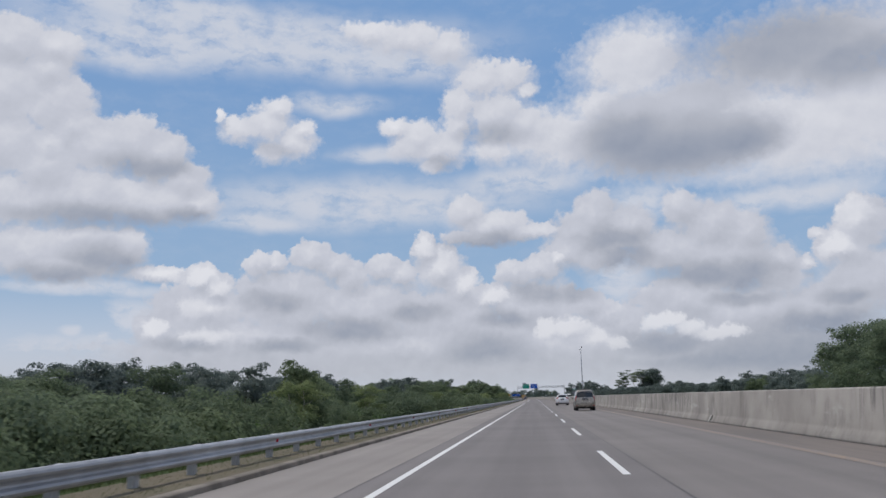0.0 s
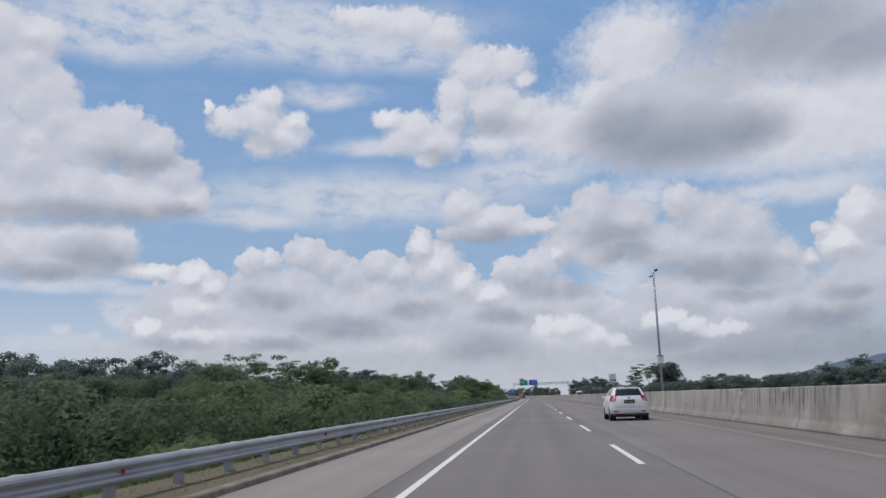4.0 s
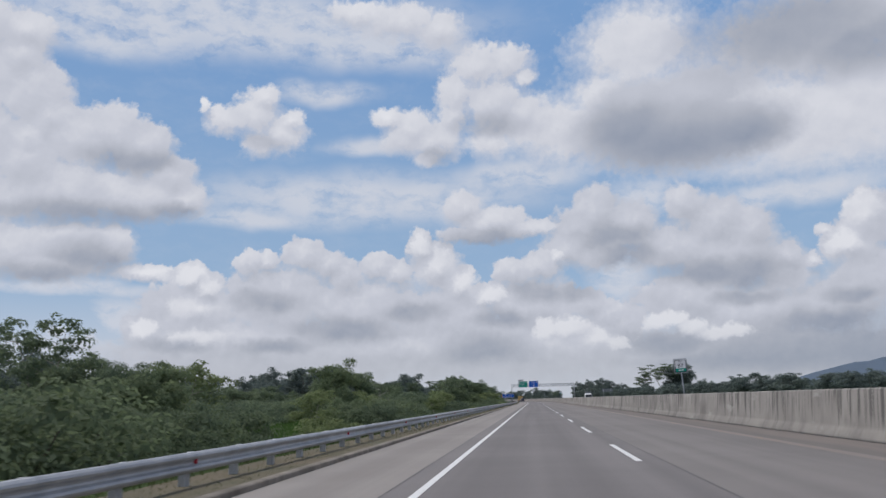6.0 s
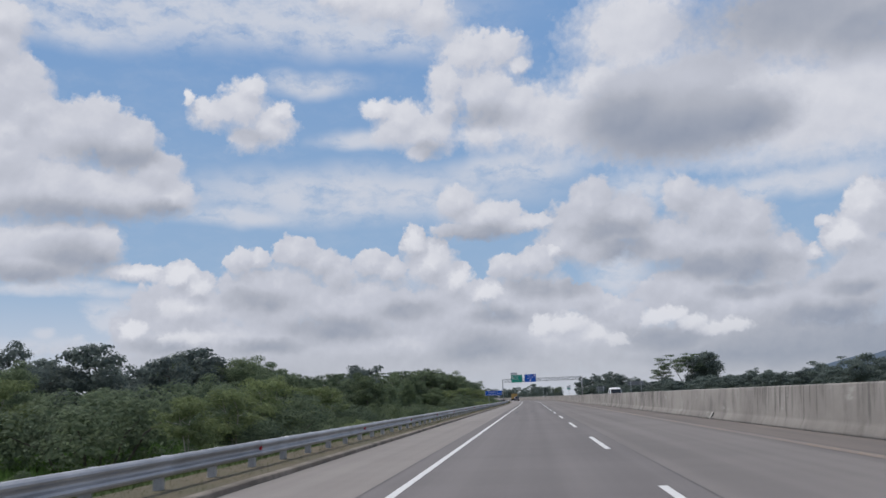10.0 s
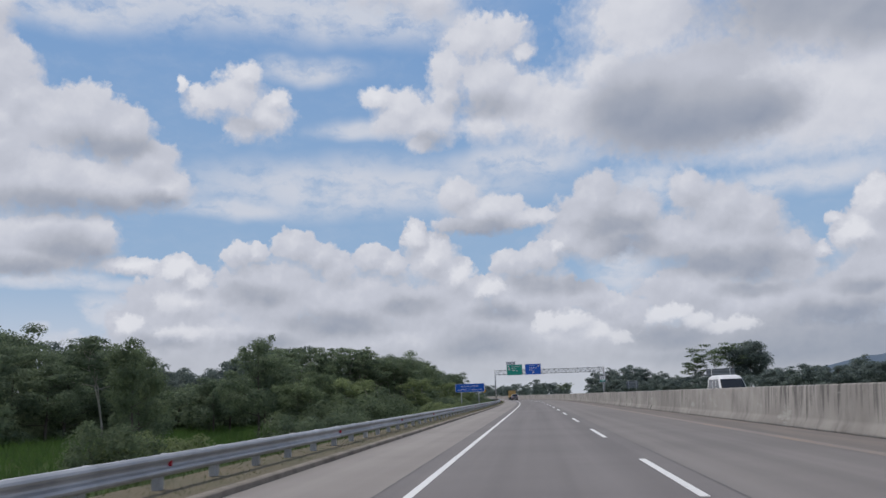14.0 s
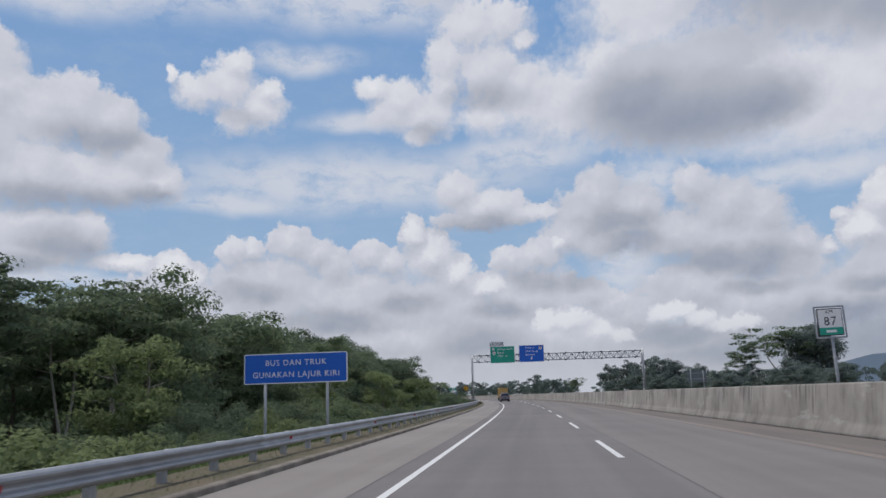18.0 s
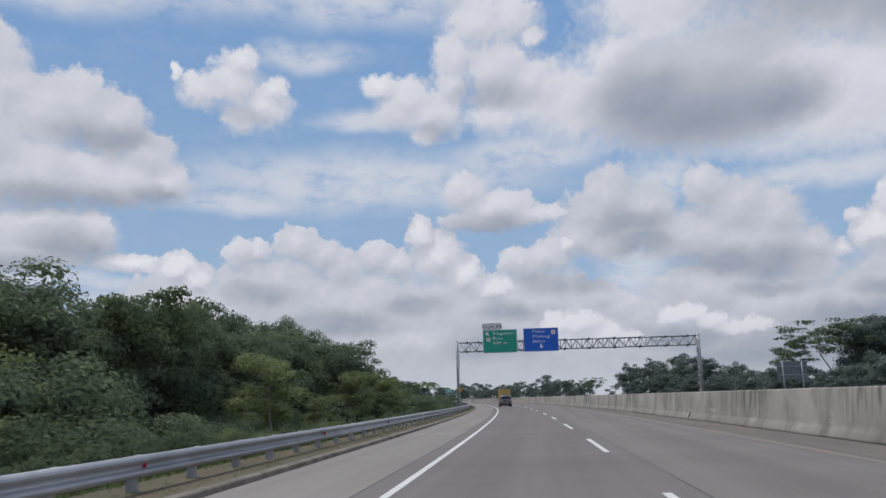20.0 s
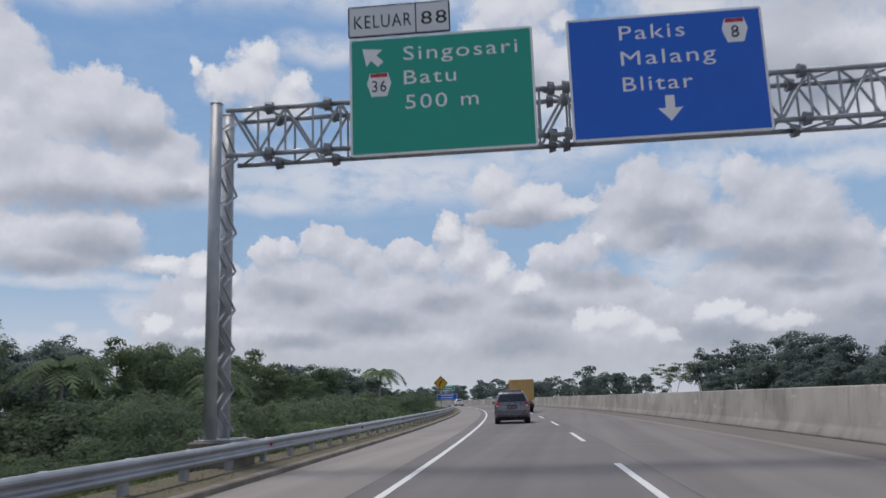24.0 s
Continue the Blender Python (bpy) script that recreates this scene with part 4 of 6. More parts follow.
# second clump
hedge(B_MID + B_DARK, 101, 134, -12.8, -9.8, 1.0, 1.8, 1.8)
hedge(B_DARK + T_DENSE, 103, 134, -17.5, -14.5, 1.6, 2.6, 2.8, 1.2)
hedge(T_YELLOW, 106, 132, -14, -12, 1.9, 2.6, 9.0)
plant(T_AIRY, -15.2, 121.0, 3.9, wide=1.1)
plant(T_DENSE, -16.5, 117.5, 3.4, wide=1.1)
plant(T_MID, -15.2, 130.2, 3.9)
plant(T_AIRY, -16.2, 139.6, 4.3, wide=0.9)
plant(T_AIRY, -15.6, 135.8, 4.2, wide=0.7)
plant(T_YELLOW, -12.2, 134.6, 1.7)
# third clump
hedge(B_DARK + B_MID, 136, 143, -12.6, -10.5, 0.8, 1.7, 1.7)
hedge(T_MID + B_DARK, 137, 142, -15, -13.2, 1.9, 2.8, 2.6, 1.0)
plant(T_YELLOW, -14, 144.5, 2.9, wide=1.1)
plant(T_YELLOW, -13.0, 160.4, 2.0, wide=1.15)
plant(B_YELLOW, -11.5, 158.8, 0.6)
plant(T_DENSE, -30, 170.0, 4.4)
hedge(T_DENSE, 160, 205, -46, -40, 3.0, 4.8, 5.6, 1.0)
# fourth: a low hedge with trees behind
hedge(B_MID + B_DARK + B_YELLOW, 167, 180, -10.6, -9.2, 0.7, 1.3, 1.5, 0.85)
hedge(B_MID, 167, 178, -12.5, -10.5, 0.9, 1.5, 2.2)
plant(T_MID, -15.0, 174.2, 4.3, wide=0.9)
plant(T_DENSE, -17, 179.8, 3.6)
plant(T_DENSE, -18, 186.0, 4.0, wide=0.7)
plant(T_BARE, -15, 194.7, 3.4)
plant(T_YELLOW, -15.4, 196.4, 1.7, wide=1.2)
for lat, yy, top in ((-16.5, 193.0, 2.0), (-24, 223.5, 2.9), (-13, 219.8, 1.7), (-13, 224.9, 2.0), (-13.6, 231, 2.7), (-14, 246, 2.4)):
    plant(T_YELLOW, lat, yy, top, wide=1.1)
hedge(B_DARK + B_DARK + B_MID, 226, 262, -14.5, -11.5, 0.3, 1.3, 2.4)
hedge(T_DENSE + B_DARK, 224, 262, -24, -17.5, 1.8, 3.4, 3.6, 1.1)
hedge(T_DENSE, 206, 262, -48, -40, 2.8, 4.4, 4.6, 1.1)
plant(T_DENSE, -34, 240, 4.6, wide=0.8)
hedge(B_DARK, 206, 250, -38, -33, 0.8, 2.0, 3.0, 1.3)
# dense stand, then the last open field
hedge(T_DENSE + T_MID, 258, 264, -17, -13.5, 2.9, 3.9, 2.4, 1.0)
hedge(B_DARK, 256, 263, -13.5, -11.5, 0.5, 1.5, 2.0)
hedge(B_DARK + B_MID, 268.5, 272.5, -10.0, -9.2, 0.2, 0.7, 2.0, 0.8)
hedge(T_DENSE + T_DENSE + T_MID, 300, 374, -62, -50, 7.4, 9.6, 4.0, 1.1)
hedge(T_DENSE, 300, 330, -47, -41, 5.6, 8.2, 4.6, 1.1)
hedge(B_DARK, 290, 345, -50, -46, 0.6, 2.2, 3.2, 1.4)
plant(T_DENSE, -16.5, 285.0, 3.2, wide=0.6)
plant(T_MID, -15.4, 293.0, 3.6, wide=0.75)
plant(T_DENSE, -16.4, 295.5, 3.3, wide=0.7)
plant(B_MID, -12.2, 285.6, 0.7, wide=0.8)
plant(B_YELLOW, -11.8, 287.4, 0.35, wide=0.8)
plant(T_AIRY, -30, 317, 6.0, wide=1.5)
hedge(T_DENSE, 327, 338, -28, -24, 3.2, 4.2, 3.2, 1.2)
hedge(T_DENSE, 318, 338, -42, -35, 5.4, 6.6, 5.0, 1.0)
plant(T_DENSE, -18, 314.9, 5.3, wide=0.85)
plant(T_MID, -15.0, 316.8, 3.4, wide=0.8)
hedge(B_MID + B_DARK, 311, 328, -13.4, -11.2, 0.9, 2.0, 1.8, 0.9)
hedge(T_MID, 313, 330, -16.5, -14.5, 2.2, 3.2, 3.2, 1.0)
hedge(B_MID + B_DARK, 307, 312, -12.5, -10.5, 0.2, 1.0, 2.2)
hedge(T_YELLOW, 324, 331, -15, -13, 2.4, 3.0, 4.0)
# slender trees over open ground, with the tall wood behind
for lat, yy, top in ((-27, 344.0, 6.6), (-27, 350, 7.2), (-26, 355, 7.4), (-26.5, 359, 7.6), (-24, 362, 7.6), (-21, 365.9, 7.4), (-20, 369, 6.6), (-18.4, 370.4, 6.8), (-22, 363, 7.2), (-17, 374, 6.8)):
    plant(T_AIRY, lat, yy, top, wide=1.3)
hedge(T_DENSE, 358, 372, -30, -24, 5.6, 6.7, 3.6, 0.95)
hedge(B_YELLOW, 345, 353, -10.2, -9.2, 0.0, 0.7, 1.7, 0.9)
hedge(B_YELLOW + B_MID, 353, 398, -10.4, -8.8, 0.1, 0.8, 2.4)
hedge(B_DARK, 340, 372, -36, -30, 1.5, 3.2, 2.4, 1.4)
hedge(B_MID + B_DARK, 352, 398, -13.5, -10.5, 0.1, 1.2, 2.2)
hedge(B_MID + B_DARK, 398, 466, -11.5, -9.5, -0.4, 0.35, 3.0)
hedge(B_DARK, 380, 450, -16.5, -13.8, -0.1, 1.0, 2.0, 1.0)
hedge(B_DARK, 385, 450, -24, -18, 1.6, 3.0, 2.6, 1.3)
hedge(T_DENSE + T_MID, 372, 420, -24, -17, 6.2, 7.6, 2.8, 1.1)
hedge(T_DENSE, 420, 430, -22, -16.5, 5.5, 6.2, 2.4, 1.15)
hedge(T_DENSE, 430, 437, -22, -16.5, 6.2, 6.9, 2.2, 1.15)
hedge(T_DENSE, 437, 446, -22, -17, 5.6, 6.5, 2.6, 1.1)
hedge(T_DENSE + T_MID, 446, 470, -22, -16, 3.9, 5.2, 2.8, 1.0)
plant(T_DENSE, -15.6, 442.5, 6.4, wide=1.1)
plant(T_MID, -15.0, 451.0, 4.6, wide=1.0)
for x, yy, top in ((-29.6, 468, 11.3), (-31.5, 461, 10.4), (-33, 454, 11.2), (-34, 447, 10.6)):
    plant(T_DENSE, x - bend(yy), yy, top, wide=0.9)
for lat, yy, top in ((-14.2, 364.3, 3.6), (-13, 388, 3.4), (-13.2, 414, 3.8), (-12.4, 421, 1.6), (-12.8, 433.6, 3.5), (-12.8, 452, 3.6)):
    plant(T_YELLOW, lat, yy, top, wide=1.15)
# beyond the gantry
hedge(B_MID + B_DARK, 466, 560, -13.5, -9.4, 0.9, 2.1, 2.2)
hedge(T_DENSE + T_MID, 479, 502, -20, -15.5, 3.8, 4.8, 3.0, 1.0)
hedge(T_DENSE + T_MID, 502, 522, -23, -15, 3.2, 4.6, 3.2, 1.1)
hedge(B_DARK, 464, 482, -22, -14, 0.6, 2.0, 2.4, 1.2)
hedge(T_FAR, 520, 720, -26, -15, 3.0, 5.0, 4.6, 1.1)
hedge(B_MID + B_YELLOW, -10, 600, -8.9, -7.4, -0.25, 0.45, 5.0)
for lat, yy, top in ((-13.5, 481, 2.5), (-15, 470, 2.7), (-12.5, 526, 4.2)):
    plant(PALMS, lat, yy, top)
# beyond the opposite carriageway
y = 20.0
while y < 620:
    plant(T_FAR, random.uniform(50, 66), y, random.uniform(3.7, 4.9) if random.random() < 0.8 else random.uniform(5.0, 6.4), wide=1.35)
    y += random.uniform(3.6, 6)
hedge(T_MID + T_FAR, 118, 150, 36, 42, 2.6, 3.6, 5.0, 1.2)
for lat, yy, top in ((34, 88, 7.4), (32, 78, 7.3), (36, 97, 6.0), (30, 70, 6.6)):
    plant(T_DENSE, lat, yy, top, wide=1.15)


def plant_at(protos, x, y, top, wide=1.0):
    return plant(protos, x - bend(y), y, top, wide=wide)


plant_at(T_ROUND, 83.5, 582, 18.4, 1.0)
plant_at(T_AIRY, 74, 581, 18.6, 1.7)
plant_at(T_AIRY, 61, 580, 13.5, 1.5)
plant_at(T_FAR, 63, 578, 8.0, 1.3)
for x, yy, top in ((30, 645, 10.6), (34, 632, 11.4), (38.5, 614, 12.0), (42, 606, 11.2), (46, 596, 9.8), (49, 584, 7.6), (43, 600, 8.6), (36, 620, 9.0), (31, 640, 7.8), (52, 590, 8.2)):
    plant_at(T_FAR, x, yy, top)
plant_at(T_AIRY, 11.6, 559, 5.2, 1.3)


def distant_wood(name, lat0, lat1, y0, y1, step, low, high, label):
    """A far wood: many crowns in one sheet of leaves."""
    random.seed(9)
    np.random.seed(9)
    clumps = []
    yy = y0
    while yy < y1:
        lat = random.uniform(lat0, lat1)
        p = on_road(lat, yy, ground_height(lat, yy))
        top, w = random.uniform(low, high) + 0.003 * yy, random.uniform(5, 9)
        for _ in range(16):
            f = random.uniform(0.1, 0.95)
            r = w * 0.5 * math.sqrt(max(0.1, 1 - (2 * f - 1) ** 2)) * random.random()
            a = random.uniform(0, 6.28)
            clumps.append((p.x + r * math.cos(a), p.y + r * math.sin(a), p.z + (top - p.z) * f, random.uniform(0.9, 1.7)))
        yy += random.uniform(step * 0.6, step * 1.4)
    n = len(clumps) * 60
    c, out = crown_points(clumps, n, 1.0)
    me = leaf_mesh(name, c, np.random.uniform(0.6, 1.3, n) * 0.34, out, LEAF_HAZED, 0.3, 0.5)
    return tagged(new(name, me), label, "wood", kind="stuff")


distant_wood("distant_wood", 26, 58, 640, 1080, 4.5, 3.0, 6.0, "hazy dark wood along the far bend")
distant_wood("distant_wood", -44, -16, 700, 1080, 4.5, 3.0, 6.0, "hazy dark wood on the inside of the bend")
distant_wood("distant_wood", -130, -75, 40, 900, 11, 8, 12, "dark wood beyond the fields")
distant_wood("distant_wood", 85, 150, 180, 1150, 8, 3.0, 5.0, "dark wood beyond the opposite carriageway")


def grass(name, y0, y1, lat0, lat1, count, height, material, label):
    """Loose grass blades over a stretch of verge, one sheet of many blades."""
    np.random.seed(int(y0) + 7 + count)
    yy = np.random.uniform(y0, y1, count)
    ll = np.random.uniform(lat0, lat1, count)
    px = np.array([bend(v) for v in yy]) + ll
    pz = np.array([ground_height(a, v) for a, v in zip(ll, yy)])
    h = np.random.uniform(0.4, 1.2, count) * height
    a = np.random.uniform(0, 6.28, count)
    w = 0.006 + 0.03 * h
    base = np.stack([px, yy, pz - 0.02], -1)
    side = np.stack([np.cos(a) * w, np.sin(a) * w, 0 * w], -1)
    lean = np.stack([np.random.normal(size=count) * h * 0.35, np.random.normal(size=count) * h * 0.35, h], -1)
    tri = np.stack([base - side, base + side, base + lean], 1).reshape(-1, 3)
    me = bpy.data.meshes.new(name)
    me.vertices.add(3 * count)
    me.vertices.foreach_set("co", tri.reshape(-1).astype(np.float32))
    me.loops.add(3 * count)
    me.loops.foreach_set("vertex_index", np.arange(3 * count, dtype=np.int32))
    me.polygons.add(count)
    me.polygons.foreach_set("loop_start", np.arange(0, 3 * count, 3, dtype=np.int32))
    me.polygons.foreach_set("loop_total", np.full(count, 3, dtype=np.int32))
    me.update(calc_edges=True)
    me.materials.append(material)
    return tagged(new(name, me), label, "grass", kind="stuff")


grass("verge_grass", -10, 520, -5.7, -4.38, 70000, 0.085, GRASS, "short grass on the verge under the guard rail")
grass("dry_verge_grass", -10, 520, -5.7, -4.36, 90000, 0.065, DRY_GRASS, "dry yellowish grass on the verge")
grass("embankment_grass", -10, 520, -11.0, -5.6, 90000, 0.30, GRASS, "long grass on the embankment slope")
grass("dry_slope_grass", 186, 262, -12.5, -7.0, 50000, 0.45, DRY_GRASS, "tall dry brownish grass on the embankment slope")
CROP = leaf_material("green_crop", (0.070, 0.130, 0.036), (0.105, 0.185, 0.052), 0.6)
grass("field_crop", 40, 345, -47, -15, 150000, 0.62, CROP, "bright green crop standing in the open fields")


# ---- lane dashes ----
def dash_mesh():
    me = bpy.data.meshes.new("lane_dash")
    me.from_pydata([(-0.06, 0, 0), (0.06, 0, 0), (0.06, 5.47, 0), (-0.06, 5.47, 0), (-0.06, 0, -0.02), (0.06, 0, -0.02), (0.06, 5.47, -0.02), (-0.06, 5.47, -0.02)], [], [(0, 1, 2, 3), (0, 4, 5, 1), (1, 5, 6, 2), (2, 6, 7, 3), (3, 7, 4, 0)])
    me.materials.append(WHITE_LINE)
    return me


_dash = dash_mesh()
for i in range(-4, 66):
    ob = new("lane_dash", _dash)
    ob.parent = road
    ob.matrix_world = road_pose(2.0, 13.0 * i, 0.006)


# ---- tyre marks ----
SKID = paint_material("tyre_marks", (0.085, 0.085, 0.088), (0.17, 0.165, 0.168), 0.46, 0.2)
for lat, y0, y1, w in ((0.28, 254.2, 262.4, 0.10), (0.46, 255.0, 262.0, 0.08), (-0.92, 253.8, 262.0, 0.20)):
    tagged(strip("tyre_mark", lat - w / 2, lat + w / 2, y0, y1, 0.003, SKID, 2.0), "dark tyre skid mark on the lane", "road marking", kind="structure")


# ---- sign gantry ----
SIGN_GREEN = surface("green_sign_face", (0.018, 0.35, 0.255), (0.024, 0.40, 0.295), 0.6, 0.45, bump=0.0, vary=0.0)
SIGN_BLUE = surface("blue_sign_face", (0.012, 0.125, 0.60), (0.016, 0.145, 0.68), 0.6, 0.45, bump=0.0, vary=0.0)
SIGN_WHITE = surface("white_sign_face", (0.84, 0.84, 0.85), (0.92, 0.92, 0.92), 2.0, 0.5, bump=0.0, vary=0.0)
SIGN_GREY = surface("grey_sign_face", (0.72, 0.73, 0.75), (0.82, 0.82, 0.83), 2.0, 0.5, bump=0.0, vary=0.0)
INK = surface("dark_sign_ink", (0.02, 0.02, 0.025), (0.04, 0.04, 0.05), 4, 0.5, bump=0.0, vary=0.0)
SIGN_YELLOW = surface("yellow_sign_face", (0.62, 0.33, 0.02), (0.72, 0.40, 0.03), 2.0, 0.5, bump=0.0, vary=0.0)
BACKING = surface("sign_backing", (0.20, 0.21, 0.22), (0.30, 0.31, 0.32), 2.0, 0.5, 0.4, 0.0)


def words(text, cap, width, material, parent, x, z, y):
    """A line of letters, cap metres high and width metres long, its foot at z and its start at x."""
    letters = lettering("lettering", text, cap / 0.69, material, parent, x, z, y, spacing=1.15)
    xs = [v.co.x for ob in letters for v in ob.data.vertices]
    f, lo = width / (max(xs) - min(xs)), min(xs)
    for ob in letters:
        for v in ob.data.vertices:
            v.co.x = (v.co.x - lo) * f
    return letters


def panel_sign(name, w, h, face, parent, x, z, y, border=0.05, rim=None, corner=0.06):
    """A flat sign with a backing, a pale rim and a coloured face; x, z is its lower left corner."""
    def outline(a):
        r = max(0.01, corner - a)
        pts = []
        for cx, cz, t0 in ((x + w - a - r, z + h - a - r, 0), (x + a + r, z + h - a - r, 90), (x + a + r, z + a + r, 180), (x + w - a - r, z + a + r, 270)):
            for q in range(4):
                ang = radians(t0 + q * 30)
                pts.append((cx + r * math.cos(ang), cz + r * math.sin(ang)))
        return pts
    rim_ob = part(name, prism(outline(0), 0.04), rim or SIGN_WHITE, parent)
    rim_ob.location.y = y
    f = part("sign_face", prism(outline(border), 0.004), face, rim_ob)
    f.location.y = -0.005
    bm = None
    for q in (0.25, 0.75):
        bm = box(0.06, 0.05, h * 0.96, x + w * q, 0.065, z + h * 0.02, 0.0, bm)
    part("stiffener", bm, BACKING, rim_ob)
    return rim_ob


def route_shield(parent, x, z, y, r, number):
    pts = [(x + r * a, z + r * b) for a, b in ((-0.62, -1.0), (0.62, -1.0), (0.98, 0.1), (0.72, 0.95), (-0.72, 0.95), (-0.98, 0.1))]
    sh = part("route_shield", prism(pts, 0.004), SIGN_WHITE, parent, "white hexagonal route shield")
    sh.location.y = y
    bar = part("shield_band", prism([(x - r * 0.70, z + r * 0.62), (x + r * 0.70, z + r * 0.62), (x + r * 0.66, z + r * 0.93), (x - r * 0.66, z + r * 0.93)], 0.003), RED, sh, "red band")
    bar.location.y = -0.004
    t = words(number, r * 0.95, r * (1.15 if len(number) > 1 else 0.58), INK, sh, x - r * (0.57 if len(number) > 1 else 0.29), z - r * 0.62, -0.006)
    return sh


FLANGE = surface("dark_flange_steel", (0.15, 0.165, 0.185), (0.26, 0.28, 0.305), 5.0, 0.5, 0.4, 0.05)


def build_gantry():
    g = empty("sign_gantry", pose(-8.9, 460.5, 0, 0, 0, 3.6), "galvanised lattice sign gantry across the motorway", "sign gantry")
    span, lo, hi, deep = 26.4, 6.42, 7.42, 0.72
    for post_x, name in ((0.0, "left_post"), (span, "right_post")):
        sgn = 1 if post_x == 0 else -1
        plinth = part("plinth", box(0.95, 1.25, 1.1, post_x, deep / 2, -0.52, 0.03), KERB, g, "concrete foot of the gantry")
        base = part("base_plate", box(0.75, 1.0, 0.03, post_x, deep / 2, 0.58, 0.004), GALV, g)
        bm = None
        for a, b in itertools.product((-0.3, 0.3), (-0.1, 0.82)):
            bm = rod((post_x + a, b, 0.6), (post_x + a, b, 0.68), 0.022, sides=6, bm=bm)
        part("anchor_bolts", bm, GALV_DULL, base)
        for yy in (0.0, deep):
            col = part("column", rod((post_x - 0.12 * sgn, yy, 0.6), (post_x - 0.12 * sgn, yy, 7.58), 0.135, 0.125, 14), GALV, g, smooth=True)
            part("cap", rod((post_x - 0.12 * sgn, yy, 7.58), (post_x - 0.12 * sgn, yy, 7.62), 0.14, 0.10, 14), GALV_DULL, col)
        for i in range(16):
            z0, z1 = 0.75 + i * 0.415, 0.75 + (i + 1) * 0.415
            a, b = (0.02, deep - 0.02) if i % 2 else (deep - 0.02, 0.02)
            for off in (-0.05, 0.13):
                part("lacing", rod((post_x + (off - 0.04) * sgn, a, z0), (post_x + (off - 0.04) * sgn, b, z1), 0.026, sides=6), GALV, g)
    # chords in flanged lengths
    x0 = 0.1
    joints = [x0, 1.05, 2.3, 6.95, 7.25, 11.9, 14.6, 17.4, 20.2, 23.0, 25.4, span - 0.1]
    for z, yy in itertools.product((lo, hi), (0.0, deep)):
        for a, b in zip(joints[:-1], joints[1:]):
            part("chord", rod((a, yy, z), (b, yy, z), 0.055, sides=10), GALV_DULL, g, smooth=True)
        for a in joints[1:-1]:
            part("flange", rod((a - 0.07, yy, z), (a + 0.07, yy, z), 0.15, 0.12, 10), FLANGE, g)
    bays = 44
    step = (span - 0.4) / bays
    for i in range(bays):
        a, b = 0.2 + i * step, 0.2 + (i + 1) * step
        for yy in (0.0, deep):
            part("brace", rod((a, yy, lo if i % 2 else hi), (b, yy, hi if i % 2 else lo), 0.032, sides=6), GALV_DULL, g)
            part("upright", rod((b, yy, lo), (b, yy, hi), 0.026, sides=6), GALV_DULL, g)
        for z in (lo, hi):
            part("cross_brace", rod((a, 0.0 if i % 2 else deep, z), (b, deep if i % 2 else 0.0, z), 0.028, sides=6), GALV_DULL, g)
    # green exit sign
    gx, gz, gw, gh = 2.81, 6.15, 3.82, 2.58
    s = panel_sign("green_sign", gw, gh, SIGN_GREEN, g, gx, gz, -0.20)
    s["label"] = "green exit sign with white lettering"
    top, fy = gz + gh, -0.008
    words("Singosari", 0.30, 2.36, SIGN_WHITE, s, gx + 1.14, top - 0.55, fy)
    words("Batu", 0.30, 1.08, SIGN_WHITE, s, gx + 1.14, top - 1.08, fy)
    words("500 m", 0.30, 1.50, SIGN_WHITE, s, gx + 1.16, top - 1.62, fy)
    ar = part("arrow", prism([(gx + a, top - b) for a, b in ((0.28, 0.24), (0.70, 0.28), (0.57, 0.40), (0.72, 0.55), (0.60, 0.66), (0.46, 0.51), (0.36, 0.64))], 0.004), SIGN_WHITE, s, "white arrow pointing up and left")
    ar.location.y = fy
    route_shield(s, gx + 0.62, top - 1.05, fy, 0.26, "36")
    # exit number plate
    k = panel_sign("exit_plate", 2.16, 0.70, SIGN_GREY, g, gx - 0.02, top + 0.03, -0.20, 0.03, INK, 0.04)
    k["label"] = "grey exit number plate with dark lettering"
    words("KELUAR", 0.29, 1.22, INK, k, gx + 0.11, top + 0.22, fy)
    words("88", 0.29, 0.54, INK, k, gx + 1.53, top + 0.22, fy)
    d = part("divider", box(0.025, 0.004, 0.66, gx + 1.42, 0, top + 0.05), INK, k)
    d.location.y = fy
    # blue direction sign
    bx, bz, bw, bh = 7.32, 6.17, 3.88, 2.61
    s = panel_sign("blue_sign", bw, bh, SIGN_BLUE, g, bx, bz, -0.20)
    s["label"] = "blue direction sign with white lettering"
    top = bz + bh
    words("Pakis", 0.30, 1.30, SIGN_WHITE, s, bx + 1.05, top - 0.52, fy)
    words("Malang", 0.30, 1.86, SIGN_WHITE, s, bx + 1.05, top - 1.07, fy)
    words("Blitar", 0.30, 1.37, SIGN_WHITE, s, bx + 1.05, top - 1.62, fy)
    ax, az = bx + 1.94, top - 1.76
    ar = part("arrow", prism([(ax - 0.09, az), (ax + 0.09, az), (ax + 0.09, az - 0.26), (ax + 0.24, az - 0.26), (ax, az - 0.53), (ax - 0.24, az - 0.26), (ax - 0.09, az - 0.26)], 0.004), SIGN_WHITE, s, "white arrow pointing down")
    ar.location.y = fy
    route_shield(s, bx + 3.33, top - 0.47, fy, 0.26, "8")
    for xx in (gx + 0.9, gx + 2.9, bx + 0.9, bx + 3.0):
        for z in (lo, hi):
            part("sign_bracket", box(0.08, 0.16, 0.10, xx, -0.09, z - 0.05), GALV_DULL, g)
    return g


build_gantry()


